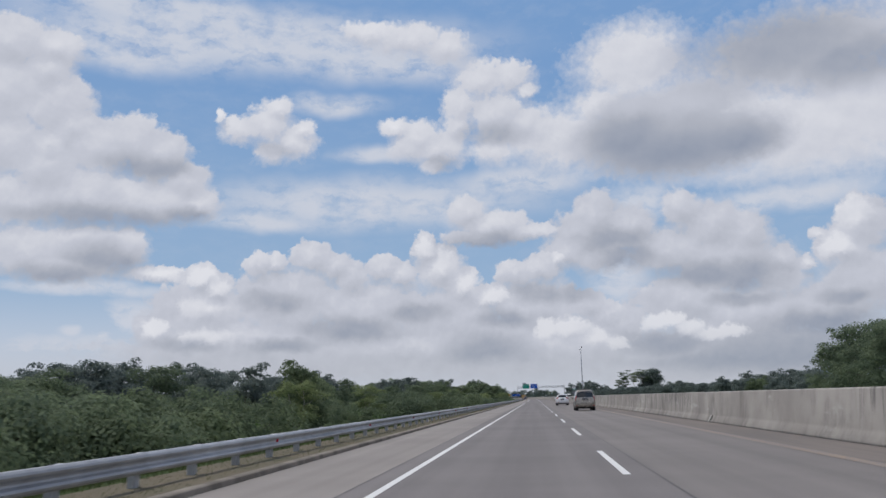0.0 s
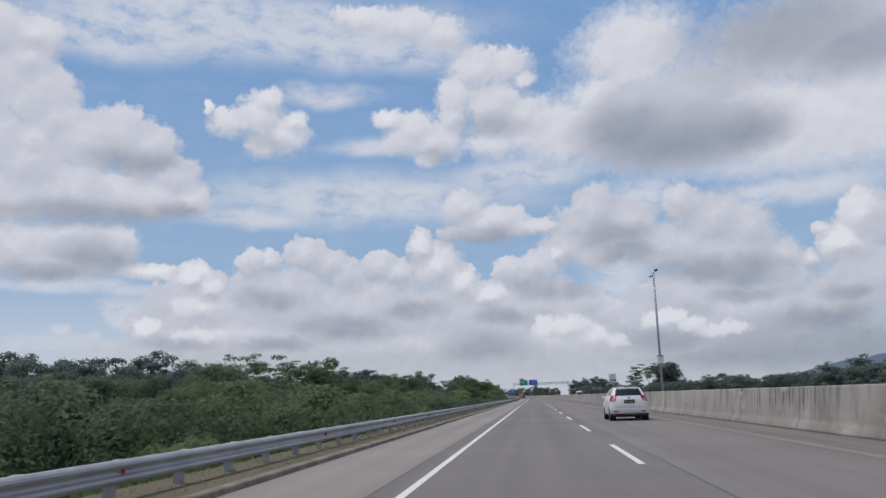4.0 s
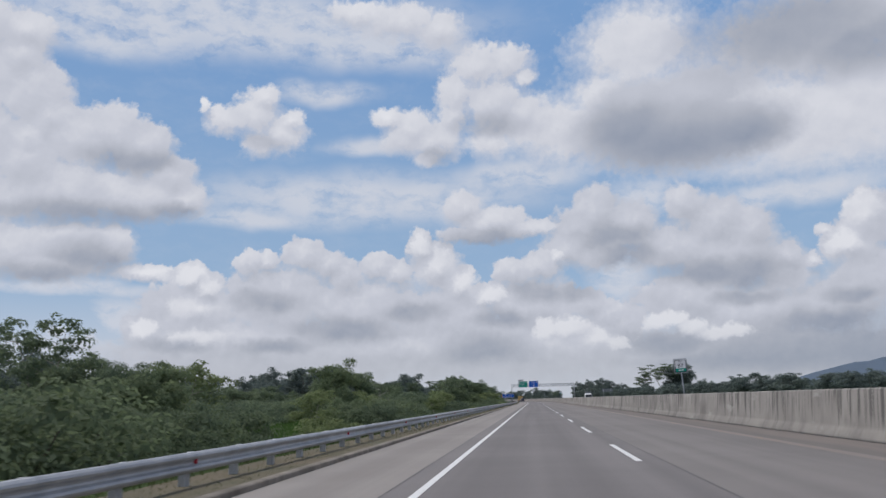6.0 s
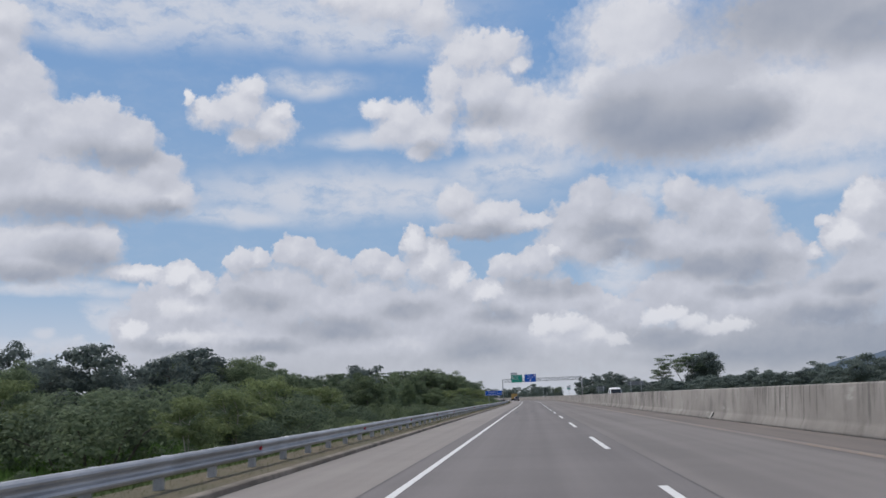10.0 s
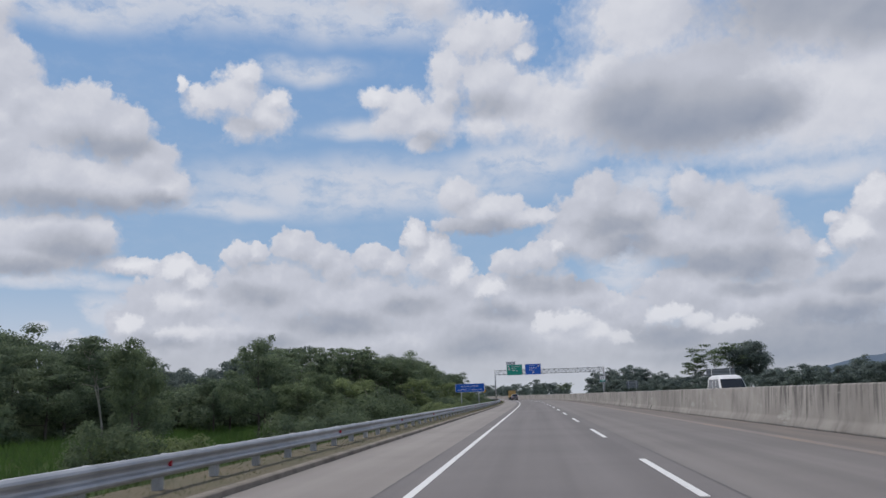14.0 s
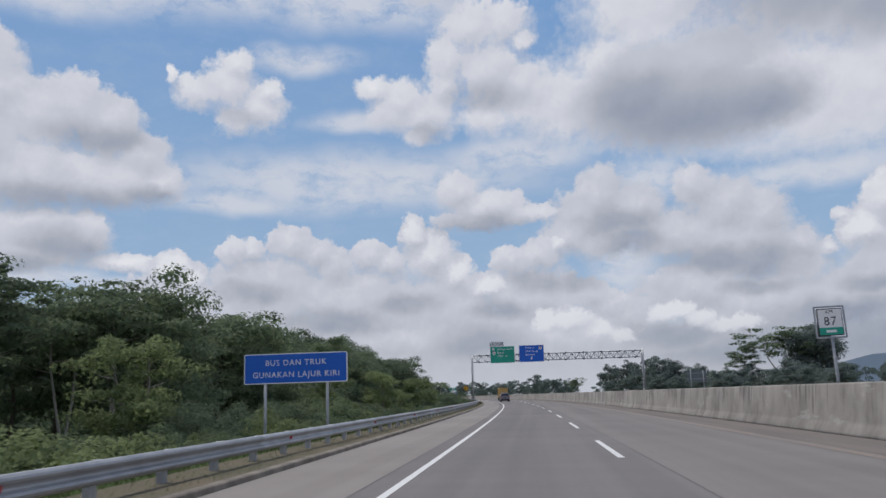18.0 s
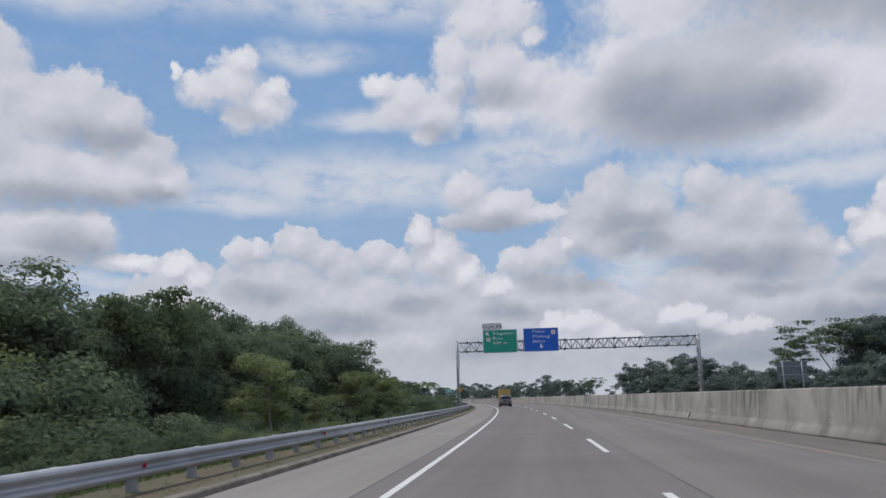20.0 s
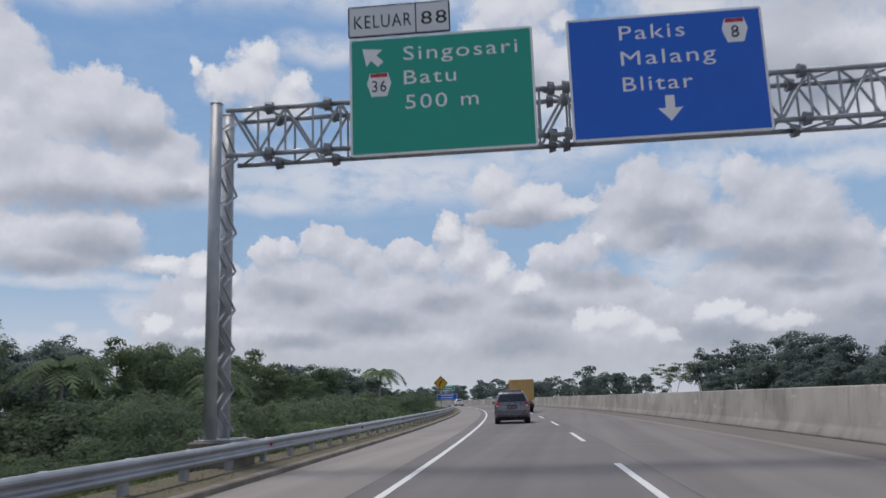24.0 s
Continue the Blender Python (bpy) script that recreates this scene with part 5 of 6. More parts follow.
# ---- roadside signs ----
def lane_sign():
    s = empty("lane_sign", road_pose(-9.3, 362.0), "blue lane instruction sign on two steel posts", "road sign")
    p = panel_sign("sign_panel", 3.60, 1.02, SIGN_BLUE, s, 0.0, 1.83, 0.0, 0.035)
    words("BUS DAN TRUK", 0.19, 2.12, SIGN_WHITE, p, 0.76, 2.44, -0.008)
    words("GUNAKAN LAJUR KIRI", 0.19, 3.0, SIGN_WHITE, p, 0.32, 2.04, -0.008)
    for x in (0.72, 2.88):
        part("post", rod((x, 0.11, -1.6), (x, 0.11, 2.75), 0.05, sides=10), GALV, s, smooth=True)
        part("clamp", box(0.14, 0.12, 0.06, x, 0.10, 2.55), GALV_DULL, s)


lane_sign()


def distance_post(lat, y, tilt, with_words, size=1.0):
    s = empty("distance_sign", road_pose(lat, y, 2.5 * (1 - size)) @ pose(0, 0, 0, 0, tilt, 0) @ Matrix.Diagonal((size, size, size, 1)), "white and green kilometre sign in a tubular frame on the median", "road sign")
    part("post", rod((0, 0, 0.0), (0, 0, 2.42), 0.045, sides=10), GALV_DULL, s, smooth=True)
    bm = None
    for a, b in (((-0.43, 2.40), (0.43, 2.40)), ((0.43, 2.40), (0.43, 3.34)), ((0.43, 3.34), (-0.43, 3.34)), ((-0.43, 3.34), (-0.43, 2.40))):
        bm = rod((a[0], 0, a[1]), (b[0], 0, b[1]), 0.028, sides=8, bm=bm)
    part("frame", bm, GALV_DULL, s)
    p = panel_sign("sign_panel", 0.74, 0.82, SIGN_WHITE, s, -0.37, 2.46, -0.02, 0.025, INK, 0.03)
    foot = part("green_strip", box(0.69, 0.004, 0.22, 0, 0, 2.485), SIGN_GREEN, p)
    foot.location.y = -0.008
    if with_words:
        words("KM", 0.10, 0.20, INK, p, -0.10, 3.13, -0.008)
        words("87", 0.26, 0.36, INK, p, -0.18, 2.77, -0.008)
        bar = part("text_bar", box(0.34, 0.003, 0.06, 0, 0, 2.56), SIGN_WHITE, p)
    else:
        words("KM", 0.10, 0.20, INK, p, -0.10, 3.13, -0.008)
        words("87", 0.26, 0.36, INK, p, -0.18, 2.77, -0.008)
        bar = part("text_bar", box(0.30, 0.003, 0.08, 0, 0, 2.55), SIGN_WHITE, p)
    bar.location.y = -0.013


distance_post(8.5, 160.4, -3, True, 0.82)
distance_post(8.3, 357.2, -1, False, 0.86)


def camera_pole():
    s = empty("camera_pole", road_pose(8.17, 127.6, 0), "tall grey pole with traffic cameras on the barrier", "camera pole")
    part("pole", rod((0, 0, 1.26), (0.0, 0, 8.75), 0.085, 0.055, 12), GALV_DULL, s, smooth=True)
    part("foot_plate", box(0.16, 0.3, 0.02, 0, 0, 1.27), GALV_DULL, s)
    cab = part("cabinet", box(0.34, 0.22, 0.46, 0.0, -0.14, 2.95, 0.02), SIGN_GREY, s, "small grey equipment box")
    part("cabinet_lid", box(0.40, 0.28, 0.05, 0.0, -0.14, 3.41, 0.01), BACKING, cab)
    part("arm", rod((-0.16, 0, 8.62), (0.18, 0, 8.80), 0.025, sides=6), GALV_DULL, s)
    part("traffic_camera", rod((0.14, 0.12, 8.86), (0.18, -0.28, 8.82), 0.075, sides=10), INK, s, "dark tube-shaped camera")
    bm = bmesh.new()
    bmesh.ops.create_uvsphere(bm, u_segments=12, v_segments=8, radius=0.13)
    bmesh.ops.translate(bm, vec=(-0.18, -0.02, 8.50), verts=bm.verts)
    part("dome_camera", bm, SIGN_GREY, s, "pale dome camera", True)


camera_pole()


def warning_sign():
    s = empty("warning_sign", pose(-16.0, 530.4, 0, 0, 0, 6), "yellow diamond warning sign on a post", "road sign")
    r = 0.78
    face = part("sign_panel", prism([(0, 3.10 - r), (r, 3.10), (0, 3.10 + r), (-r, 3.10)], 0.03), INK, s)
    f = part("sign_face", prism([(0, 3.10 - r + 0.06), (r - 0.06, 3.10), (0, 3.10 + r - 0.06), (-r + 0.06, 3.10)], 0.004), SIGN_YELLOW, face)
    f.location.y = -0.005
    m = part("lane_symbol", prism([(-0.20, 2.72), (-0.08, 2.72), (-0.02, 3.12), (0.22, 3.32), (0.14, 3.41), (-0.12, 3.19)], 0.003), INK, face, "black merging-lane symbol")
    m.location.y = -0.009
    part("post", rod((0, 0.06, -1.3), (0, 0.06, 3.0), 0.045, sides=8), GALV_DULL, s)


warning_sign()


def far_sign(name, x, y, z, w, h, face, label):
    s = empty(name, pose(x, y, 0, 0, 0, 10), label, "road sign")
    p = panel_sign("sign_panel", w, h, face, s, -w / 2, z, 0.0, 0.05)
    for k in range(2 if h < 1.2 else 3):
        zz = z + h * (0.3 + 0.4 * k / max(1, (1 if h < 1.2 else 2)))
        b = part("text_bar", box(w * 0.6, 0.004, h * 0.13, 0, 0, zz), SIGN_WHITE, p)
        b.location.y = -0.008
    for xx in (-w * 0.3, w * 0.3):
        part("post", rod((xx, 0.08, -1.3), (xx, 0.08, z + h * 0.9), 0.06, sides=8), GALV_DULL, s)


far_sign("far_blue_sign", -26.4, 600, 1.42, 3.9, 1.08, SIGN_BLUE, "blue roadside sign far along the curve")
far_sign("far_green_sign", -26.2, 601, 3.20, 2.2, 0.95, SIGN_GREEN, "green roadside sign far along the curve")


def opposite_sign(lat, y, w, h, z):
    """A sign facing the other carriageway: its plain grey back, rails and two posts show."""
    s = empty("opposite_sign", road_pose(lat, y, 0, 180), "dark back of a sign on two posts beside the carriageway", "road sign")
    p = panel_sign("sign_panel", w, h, SIGN_BLUE, s, -w / 2, z, 0.0, 0.035, FLANGE)
    for zz in (z + h * 0.25, z + h * 0.72):
        part("rail", box(w * 0.96, 0.05, 0.07, 0, 0.07, zz, 0.006), GALV_DULL, p)
    for x in (-w * 0.32, w * 0.32):
        part("post", rod((x, 0.14, -0.4), (x, 0.14, z + h * 0.98), 0.055, sides=10), GALV_DULL, s, smooth=True)


opposite_sign(22.4, 361.0, 3.3, 0.85, 2.75)
opposite_sign(24.6, 446.0, 2.6, 1.6, 2.1)


def beacon():
    s = empty("beacon_post", pose(0.13, 700, 0), "dark signal post on the median", "signal post")
    part("post", rod((0, 0, -0.3), (0, 0, 5.2), 0.10, sides=8), INK, s)
    bm = rod((0, -0.15, 5.2), (0, 0.15, 5.2), 0.62, sides=16)
    part("round_lamp", bm, INK, s)
    part("cross_box", box(1.7, 0.3, 1.1, 0, 0, 1.9, 0.05), INK, s)
    part("small_lamp", rod((0, -0.15, 3.6), (0, 0.15, 3.6), 0.5, sides=16), INK, s)


beacon()


# ---- vehicles ----
def pick(pairs, v):
    return float(np.interp(v, [a for a, _ in pairs], [b for _, b in pairs]))


class Shape:
    """A car's outer skin: at each height a rounded plan from the rear (y = 0) to the nose."""

    def __init__(self, rear, nose, half, corner=0.20):
        self.rear, self.nose, self.half, self.corner = rear, nose, half, corner

    def at(self, u, z, off=0.0):
        """u: 0 rear middle, 1 to 2 rear corner, 2 to 3 side, 3 to 4 front corner, 5 front middle; minus: the other side."""
        s, u = (-1 if u < 0 else 1), abs(u)
        y0, y1, w = pick(self.rear, z), pick(self.nose, z), pick(self.half, z)
        r = min(self.corner, w * 0.45, (y1 - y0) * 0.3)
        if u <= 1:
            x, y, nx, ny = u * (w - r), y0 - 0.0, 0, -1
            y += 0.05 * u * u
        elif u <= 2:
            a = (u - 1) * math.pi / 2
            x, y, nx, ny = w - r + r * math.sin(a), y0 + r - r * math.cos(a) + 0.05 * (2 - u), math.sin(a), -math.cos(a)
        elif u <= 3:
            x, y, nx, ny = w, y0 + r + (u - 2) * (y1 - y0 - 2 * r), 1, 0
        elif u <= 4:
            a = (u - 3) * math.pi / 2
            x, y, nx, ny = w - r + r * math.cos(a), y1 - r + r * math.sin(a), math.cos(a), math.sin(a)
        else:
            x, y, nx, ny = (5 - u) * (w - r), y1, 0, 1
        return Vector((s * (x + nx * off), y + ny * off, z))

    def patch(self, u0, u1, zs0, zs1, off=0.006, nu=6, nz=4, thick=0.012):
        """A piece of the skin between two u and two heights (each a pair: at u0 and at u1), with a little thickness."""
        bm = bmesh.new()
        grid = []
        for o in (off, off - thick):
            layer = []
            for i in range(nu + 1):
                f = i / nu
                u = u0 + (u1 - u0) * f
                a, b = zs0[0] + (zs0[1] - zs0[0]) * f, zs1[0] + (zs1[1] - zs1[0]) * f
                layer.append([bm.verts.new(self.at(u, a + (b - a) * j / nz, o)) for j in range(nz + 1)])
            grid.append(layer)
        for L, flip in ((grid[0], False), (grid[1], True)):
            for i in range(nu):
                for j in range(nz):
                    q = (L[i][j], L[i + 1][j], L[i + 1][j + 1], L[i][j + 1])
                    bm.faces.new(q[::-1] if flip else q)
        A, B = grid
        for i in range(nu):
            bm.faces.new((A[i][0], B[i][0], B[i + 1][0], A[i + 1][0]))
            bm.faces.new((A[i][nz], A[i + 1][nz], B[i + 1][nz], B[i][nz]))
        for j in range(nz):
            bm.faces.new((A[0][j], A[0][j + 1], B[0][j + 1], B[0][j]))
            bm.faces.new((A[nu][j], B[nu][j], B[nu][j + 1], A[nu][j + 1]))
        return bm

    def body(self, levels):
        us = [0, 0.5, 0.9, 1.15, 1.4, 1.7, 2.0] + [2 + k / 10 for k in range(1, 10)] + [3.0, 3.3, 3.6, 4.0, 4.5, 5.0]
        ring_u = us + [-u for u in reversed(us[1:-1])]
        bm = bmesh.new()
        rings = [[bm.verts.new(self.at(u, z)) for u in ring_u] for z in levels]
        n = len(ring_u)
        for a, b in zip(rings[:-1], rings[1:]):
            for i in range(n):
                bm.faces.new((a[i], a[(i + 1) % n], b[(i + 1) % n], b[i]))
        bm.faces.new(rings[0][::-1])
        bm.faces.new(rings[-1])
        return bm


GLASS = glass_dark("tinted_glass")
TYRE = surface("tyre_rubber", (0.012, 0.012, 0.013), (0.03, 0.03, 0.03), 10, 0.85)
ALLOY = surface("wheel_alloy", (0.25, 0.25, 0.26), (0.42, 0.42, 0.43), 8, 0.35, 0.8, 0.0)
TAIL = gloss_paint("red_tail_lamp", (0.30, 0.012, 0.015), 0.3, 0.0, 0.2)
CLEAR = gloss_paint("clear_lamp", (0.42, 0.33, 0.32), 0.15)
TRIM = surface("black_trim", (0.015, 0.015, 0.016), (0.03, 0.03, 0.032), 8, 0.55)
PLATE = surface("plate", (0.03, 0.03, 0.032), (0.05, 0.05, 0.05), 8, 0.4, bump=0.0)
PLATE_BAR = surface("plate_bars", (0.30, 0.30, 0.31), (0.4, 0.4, 0.4), 8, 0.5, bump=0.0)


def wheel(car, x, y, r, w):
    s = 1 if x > 0 else -1
    bm = bmesh.new()
    prof = [(0.62, -0.5), (0.9, -0.5), (1.0, -0.32), (1.0, 0.32), (0.9, 0.5), (0.62, 0.5)]
    n = 24
    rings = []
    for k in range(n):
        a = 2 * math.pi * k / n
        rings.append([bm.verts.new((x + q * w, y + p * r * math.cos(a), r + p * r * math.sin(a))) for p, q in prof])
    for k in range(n):
        A, B = rings[k], rings[(k + 1) % n]
        for j in range(len(prof)):
            jj = (j + 1) % len(prof)
            bm.faces.new((A[j], A[jj], B[jj], B[j]))
    wh = part("wheel", bm, TYRE, car, smooth=True)
    bm = rod((x + s * w * 0.30, y, r), (x + s * w * 0.40, y, r), r * 0.62, r * 0.60, 20)
    rim = part("rim", bm, ALLOY, wh)
    bm = None
    for k in range(5):
        a = 2 * math.pi * k / 5
        c = Vector((x + s * w * 0.43, y + 0.3 * r * math.cos(a), r + 0.3 * r * math.sin(a)))
        own = box(0.02, r * 0.14, r * 0.56, 0, 0, -r * 0.28)
        bmesh.ops.transform(own, matrix=Matrix.Translation(c) @ Matrix.Rotation(a - math.pi / 2, 4, "X"), verts=own.verts)
        bm = join(bm, own)
    part("spokes", bm, GALV, wh)
    return wh


def build_car(name, m, paint, shape, top, label, length, tyre_r, lamp_z, lamp_u, glass_z, plate_z, track, wheel_y, side_glass, bumper, extras=""):
    car = empty(name, m, label, "car")
    levels = [0.26, 0.34, 0.46, 0.60, 0.74, 0.86, 0.94, 1.0] + [1.0 + (top - 1.0) * f for f in (0.18, 0.36, 0.54, 0.70, 0.82, 0.91, 0.97, 1.0)]
    part("body", shape.body(levels), paint, car, smooth=True)
    part("underbody", box(2 * track - 0.1, length * 0.86, 0.16, 0, length * 0.5, 0.16, 0.03), TRIM, car)
    z0, z1 = glass_z
    rear = part("rear_window", shape.patch(-1.36, 1.36, (z0, z0), (z1, z1), 0.006, 14, 5), GLASS, car)
    part("rear_wiper", rod(shape.at(-0.02, z0 + 0.02, 0.02), shape.at(-0.62, z0 + 0.07, 0.02), 0.010, sides=5), TRIM, rear)
    for s in (-1, 1):
        for a, b in side_glass:
            part("side_window", shape.patch(s * a, s * b, (z0 + 0.02, z0 + 0.0), (z1, z1), 0.006, 6, 4), GLASS, car)
        lamp = part("tail_lamp", shape.patch(s * lamp_u[0], s * lamp_u[1], (lamp_z[0] + 0.05, lamp_z[0]), (lamp_z[1] - 0.02, lamp_z[1]), 0.012, 6, 4), TAIL, car, "red tail lamp")
        part("reverse_lamp", shape.patch(s * (lamp_u[0] + 0.05), s * (lamp_u[0] * 0.4 + lamp_u[1] * 0.6), (lamp_z[0] + 0.05, lamp_z[0] + 0.03), (lamp_z[0] + 0.14, lamp_z[0] + 0.13), 0.016, 4, 2), CLEAR, lamp)
        part("bumper_reflector", shape.patch(s * 0.98, s * 1.35, (bumper - 0.03, bumper - 0.03), (bumper + 0.02, bumper + 0.02), 0.026, 4, 1), TAIL, car)
        bm = box(0.17, 0.10, 0.12, 0, 0, 0, 0.035, seg=2)
        bmesh.ops.translate(bm, vec=(s * (pick(shape.half, 1.0) + 0.09), length * 0.60, 0.97), verts=bm.verts)
        part("side_mirror", bm, paint, car)
        part("door_seam", shape.patch(s * 2.46, s * 2.466, (0.34, 0.34), (0.98, 0.98), 0.003, 1, 6, 0.006), TRIM, car)
        hnd = shape.at(s * 2.36, 0.86, 0.012)
        part("door_handle", box(0.03, 0.20, 0.03, hnd.x, hnd.y, hnd.z, 0.008), paint, car)
        for wy in wheel_y:
            arch = part("wheel_arch", rod((s * (track - 0.12), wy, tyre_r), (s * (pick(shape.half, 0.5) + 0.003), wy, tyre_r), tyre_r * 1.10, sides=28), TRIM, car)
            wheel(car, s * (pick(shape.half, 0.5) - 0.085), wy, tyre_r, 0.185)
    bar = part("rear_bumper", shape.patch(-1.9, 1.9, (0.32, 0.32), (bumper + 0.17, bumper + 0.17), 0.018, 16, 3, 0.03), paint, car)
    part("bumper_lip", shape.patch(-1.7, 1.7, (0.27, 0.27), (0.315, 0.315), 0.010, 12, 2), TRIM, bar)
    pl = shape.at(0, plate_z, 0.03)
    plate = part("number_plate", box(0.46, 0.012, 0.16, 0, pl.y, plate_z, 0.004), PLATE, car, "dark number plate")
    for q in (-0.12, 0.02, 0.12):
        part("plate_bar", box(0.07, 0.004, 0.06, q, pl.y - 0.008, plate_z + 0.04), PLATE_BAR, plate)
    part("tailgate_trim", shape.patch(-0.72, 0.72, (plate_z + 0.155, plate_z + 0.155), (plate_z + 0.19, plate_z + 0.19), 0.022, 8, 1), ALLOY if "chrome" in extras else paint, car)
    part("tailgate_seam", shape.patch(-1.05, 1.05, (bumper + 0.175, bumper + 0.175), (bumper + 0.185, bumper + 0.185), 0.004, 8, 1, 0.006), TRIM, car)
    bd = shape.at(0, plate_z + 0.235, 0.012)
    part("badge", rod((0, bd.y - 0.012, bd.z), (0, bd.y + 0.01, bd.z), 0.045, sides=14), ALLOY, car, "small round chrome badge")
    tip = shape.at(0, top - 0.02, 0)
    sp = part("roof_spoiler", box(2 * pick(shape.half, top - 0.08) * 0.82, 0.30, 0.035, 0, tip.y - 0.06, top - 0.045, 0.012), paint, car)
    part("brake_lamp", box(0.22, 0.02, 0.02, 0, tip.y - 0.215, top - 0.04), TAIL, sp)
    if "rails" in extras:
        for s in (-1, 1):
            part("roof_rail", rod((s * pick(shape.half, top - 0.03) * 0.9, length * 0.2, top + 0.02), (s * pick(shape.half, top - 0.03) * 0.9, length * 0.55, top + 0.02), 0.018, sides=6), TRIM, car)
    for s in (-1, 1):
        part("windscreen", shape.patch(s * 3.55, s * 5.0, (z0, z0), (z1, z1), 0.006, 6, 4), GLASS, car)
    return car


HATCH = Shape([(0.26, 0.16), (0.36, 0.03), (0.50, 0.0), (0.72, 0.03), (0.90, 0.10), (1.0, 0.16), (1.38, 0.46), (1.45, 0.62), (1.49, 1.0)],
              [(0.26, 3.95), (0.5, 4.1), (0.72, 4.02), (0.86, 3.75), (1.0, 3.0), (1.38, 2.25), (1.45, 2.0), (1.49, 1.7)],
              [(0.26, 0.83), (0.5, 0.85), (0.80, 0.85), (1.0, 0.81), (1.38, 0.64), (1.45, 0.56), (1.49, 0.38)], 0.33)
MPV = Shape([(0.26, 0.14), (0.36, 0.02), (0.55, 0.0), (0.95, 0.04), (1.0, 0.05), (1.55, 0.24), (1.68, 0.36), (1.75, 0.75)],
            [(0.26, 4.3), (0.5, 4.42), (0.8, 4.35), (0.95, 4.0), (1.0, 3.5), (1.55, 2.6), (1.68, 2.3), (1.75, 1.9)],
            [(0.26, 0.81), (0.5, 0.83), (0.95, 0.83), (1.0, 0.81), (1.55, 0.69), (1.68, 0.62), (1.75, 0.42)], 0.16)
SUV = Shape([(0.26, 0.16), (0.40, 0.03), (0.60, 0.0), (0.90, 0.05), (1.0, 0.10), (1.42, 0.36), (1.55, 0.52), (1.63, 0.95)],
            [(0.26, 4.1), (0.5, 4.25), (0.85, 4.15), (0.98, 3.6), (1.0, 3.4), (1.42, 2.6), (1.55, 2.3), (1.63, 1.9)],
            [(0.26, 0.84), (0.5, 0.86), (0.92, 0.86), (1.0, 0.83), (1.42, 0.68), (1.55, 0.60), (1.63, 0.42)], 0.20)
WHITE_PAINT = gloss_paint("white_car_paint", (0.80, 0.80, 0.81), 0.38, 0.0, 0.15)
SILVER_PAINT = gloss_paint("champagne_car_paint", (0.36, 0.33, 0.29), 0.28, 0.5)
GREY_PAINT = gloss_paint("grey_car_paint", (0.17, 0.165, 0.19), 0.28, 0.4)

build_car("white_hatchback", road_pose(4.42, 113.1), WHITE_PAINT, HATCH, 1.49, "white hatchback car in the overtaking lane", 4.1, 0.30, (0.83, 1.12), (1.14, 1.80), (1.10, 1.41), 0.76, 0.72, (0.72, 3.25), ((1.96, 2.38), (2.40, 2.72)), 0.42)
build_car("silver_van", road_pose(4.85, 69.0), SILVER_PAINT, MPV, 1.75, "champagne silver people carrier in the overtaking lane", 4.42, 0.31, (0.80, 1.22), (1.36, 1.85), (1.10, 1.60), 0.86, 0.70, (0.78, 3.4), ((2.06, 2.28), (2.31, 2.52), (2.55, 2.76)), 0.42, "chrome rails")
build_car("grey_suv", road_pose(0.06, 484.8), GREY_PAINT, SUV, 1.63, "dark grey compact car in the slow lane", 4.25, 0.32, (0.78, 1.06), (0.95, 1.7), (1.06, 1.44), 0.74, 0.73, (0.75, 3.3), ((2.06, 2.32), (2.35, 2.64)), 0.44, "rails")
build_car("white_car", road_pose(0.3, 620.0), WHITE_PAINT, HATCH, 1.49, "white car far down the slow lane", 4.1, 0.30, (0.80, 1.12), (1.06, 1.86), (1.07, 1.42), 0.74, 0.72, (0.72, 3.25), ((2.10, 2.40), (2.43, 2.66)), 0.42)


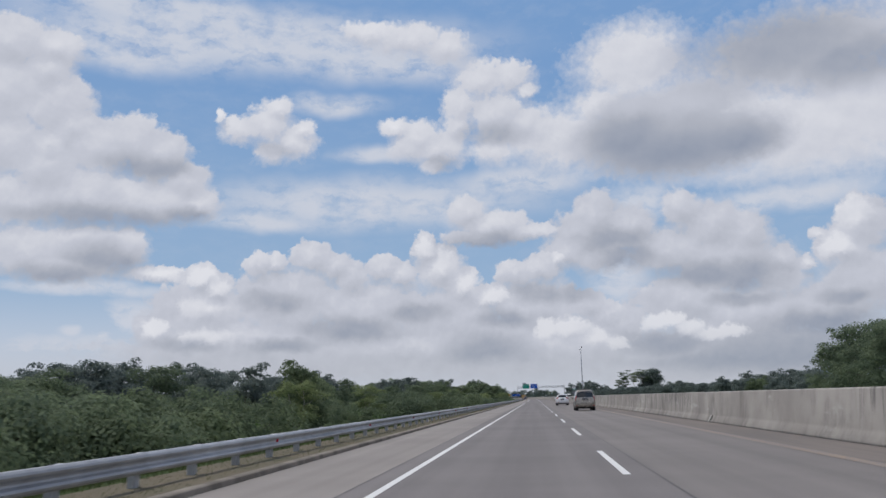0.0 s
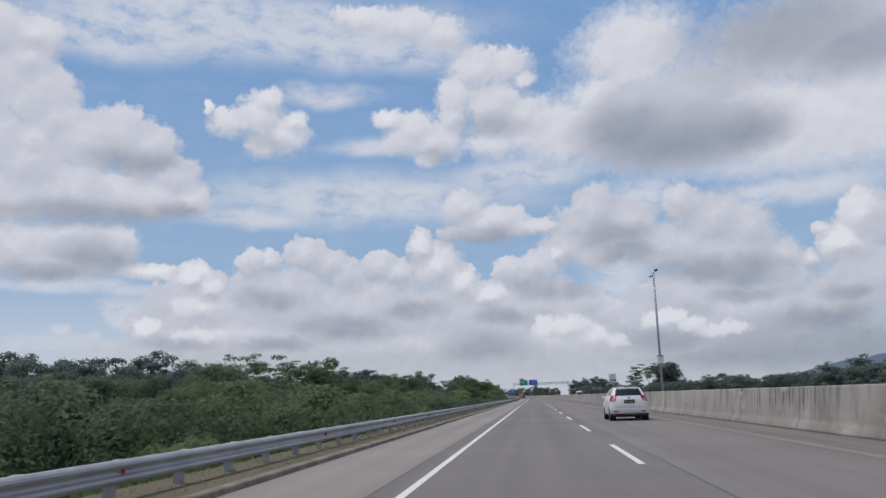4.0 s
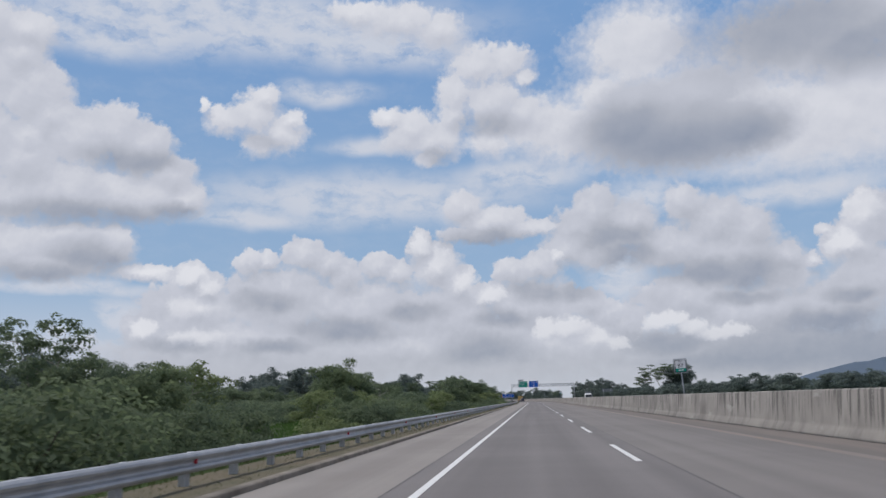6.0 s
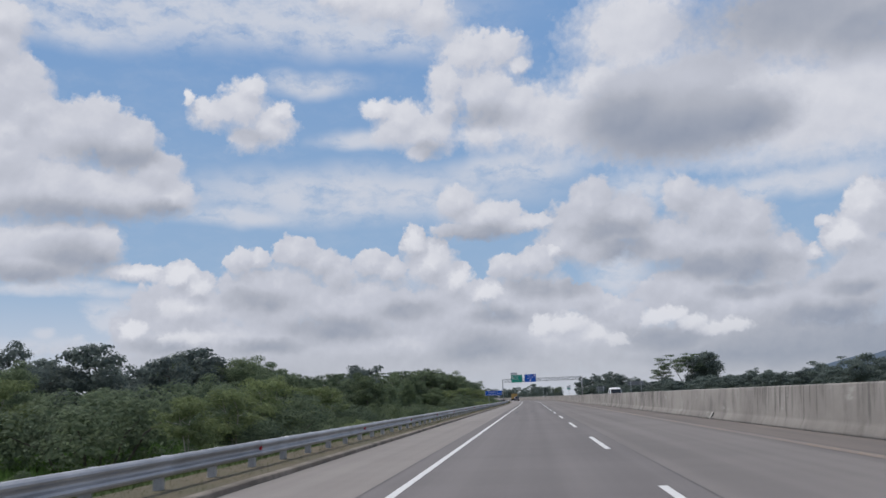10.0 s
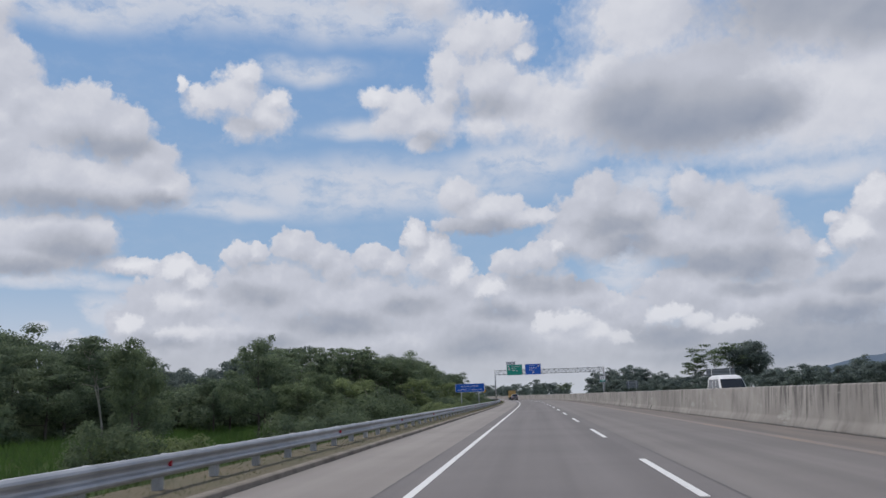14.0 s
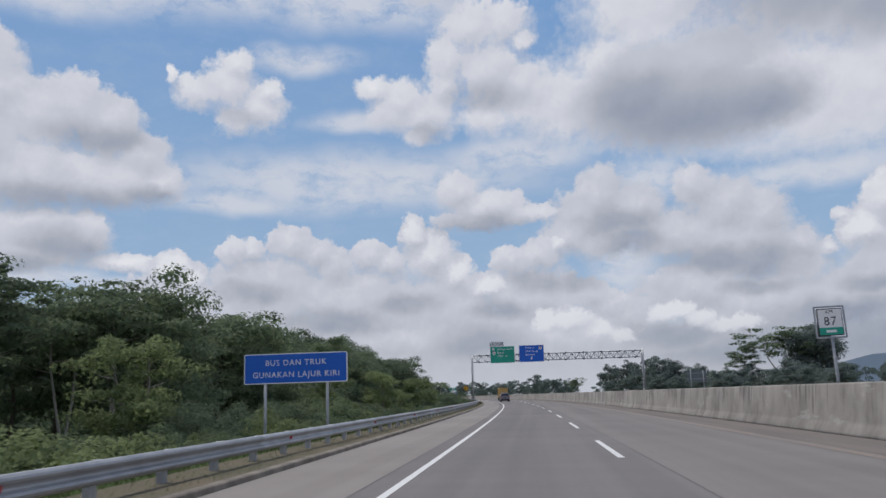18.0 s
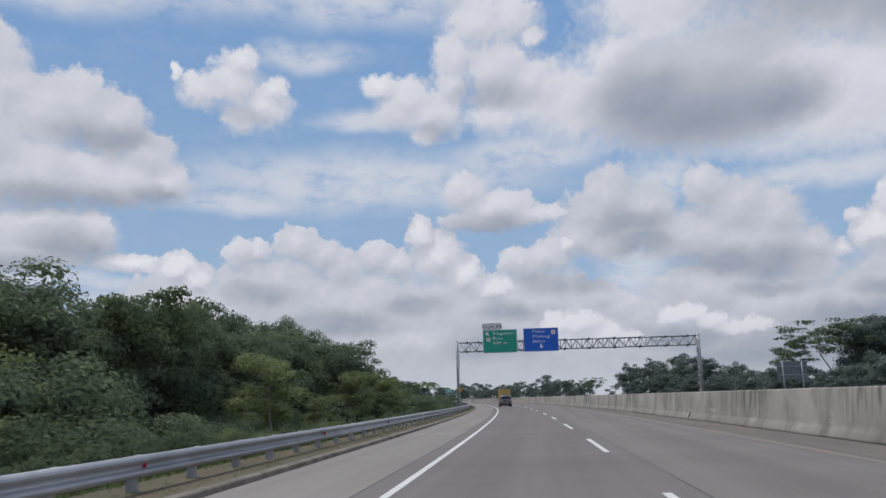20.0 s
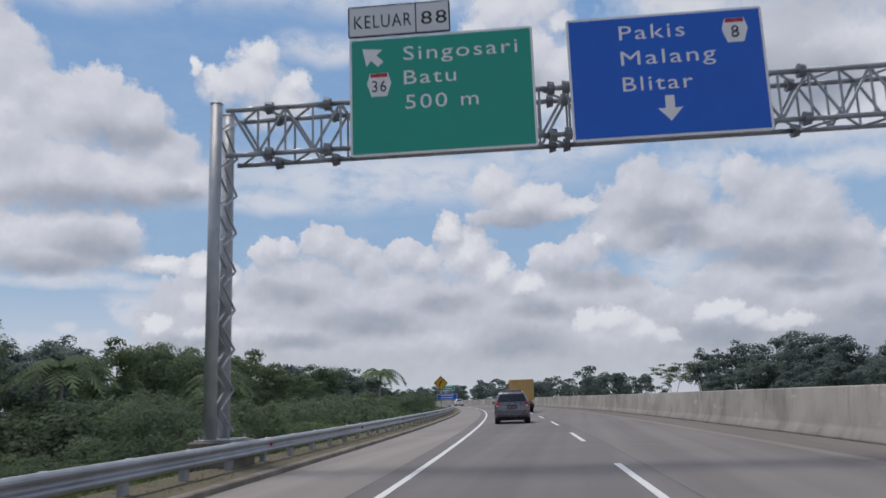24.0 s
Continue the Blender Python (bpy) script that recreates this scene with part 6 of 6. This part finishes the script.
def build_truck(m, paint, label, length=6.0, w=1.95, top=2.78, name="box_truck", cab_paint=None):
    t = empty(name, m, label, "truck")
    z0 = 0.98
    body = part("box_body", box(w, length * 0.66, top - z0, 0, length * 0.33 + 0.05, z0, 0.02), paint, t)
    for x in np.linspace(-w / 2 + 0.12, w / 2 - 0.12, 7):
        part("rear_rib", box(0.05, 0.03, top - z0 - 0.22, float(x), 0.035, z0 + 0.12, 0.006), paint, body)
    for s in (-1, 1):
        for q in np.linspace(0.35, length * 0.62, 9):
            part("side_rib", box(0.03, 0.06, top - z0 - 0.2, s * (w / 2 + 0.012), float(q), z0 + 0.1, 0.006), paint, body)
        part("door_post", box(0.09, 0.05, top - z0 - 0.02, s * (w / 2 - 0.05), 0.03, z0 + 0.01, 0.008), paint, body)
        part("tail_lamp", box(0.26, 0.05, 0.12, s * 0.72, 0.10, 0.78, 0.012), TAIL, t, "red tail lamp")
        part("mudguard", box(0.50, 0.03, 0.42, s * 0.72, 0.55, 0.32, 0.008), TRIM, t)
        for wy, dual in ((1.45, True), (length - 1.2, False)):
            for off in ((0.0, -0.24) if dual else (0.0,)):
                wheel(t, s * (w / 2 - 0.14 + off), wy, 0.38, 0.20)
        part("chassis_rail", box(0.09, length * 0.9, 0.20, s * 0.36, length * 0.47, 0.70, 0.01), TRIM, t)
    part("top_rail", box(w + 0.02, 0.06, 0.10, 0, 0.03, top - 0.10, 0.01), paint, body)
    part("rear_bumper", box(w * 0.92, 0.09, 0.12, 0, 0.08, 0.50, 0.015), TRIM, t)
    cab = part("cab", box(1.75, 1.55, 1.55, 0, length - 0.95, 0.62, 0.12, seg=3), cab_paint or paint, t)
    for s in (-1, 1):
        part("cab_window", box(0.012, 0.75, 0.5, s * 0.88, length - 0.85, 1.42, 0.004), GLASS, cab)
    part("windscreen", box(1.45, 0.02, 0.62, 0, length - 0.175, 1.38, 0.004), GLASS, cab)
    plate = part("number_plate", box(0.42, 0.012, 0.135, 0, 0.02, 0.64, 0.004), PLATE, t, "dark number plate")
    for q in (-0.12, 0.02, 0.12):
        part("plate_bar", box(0.07, 0.004, 0.06, q, 0.01, 0.68), PLATE_BAR, plate)
    return t


TRUCK_YELLOW = surface("ochre_truck_paint", (0.50, 0.32, 0.11), (0.60, 0.40, 0.15), 1.5, 0.5, vary=0.0)
build_truck(road_pose(1.6, 514.0), TRUCK_YELLOW, "ochre yellow box truck in the slow lane")
VAN = Shape([(0.26, 0.10), (0.40, 0.0), (0.9, 0.0), (1.2, 0.02), (1.9, 0.10), (2.08, 0.22), (2.2, 0.6)],
            [(0.26, 4.75), (0.5, 4.85), (0.95, 4.78), (1.12, 4.60), (1.2, 4.52), (1.9, 3.95), (2.08, 3.7), (2.2, 3.2)],
            [(0.26, 0.86), (0.5, 0.90), (1.0, 0.91), (1.2, 0.90), (1.9, 0.82), (2.08, 0.74), (2.2, 0.55)], 0.20)
build_car("white_van", road_pose(14.0, 325.5, 0, 180), WHITE_PAINT, VAN, 2.2, "white van coming along the opposite carriageway", 4.85, 0.33, (0.80, 1.22), (1.36, 1.85), (1.20, 1.90), 0.70, 0.76, (0.85, 3.85), ((2.08, 2.40), (2.44, 2.70), (2.73, 2.94)), 0.44)
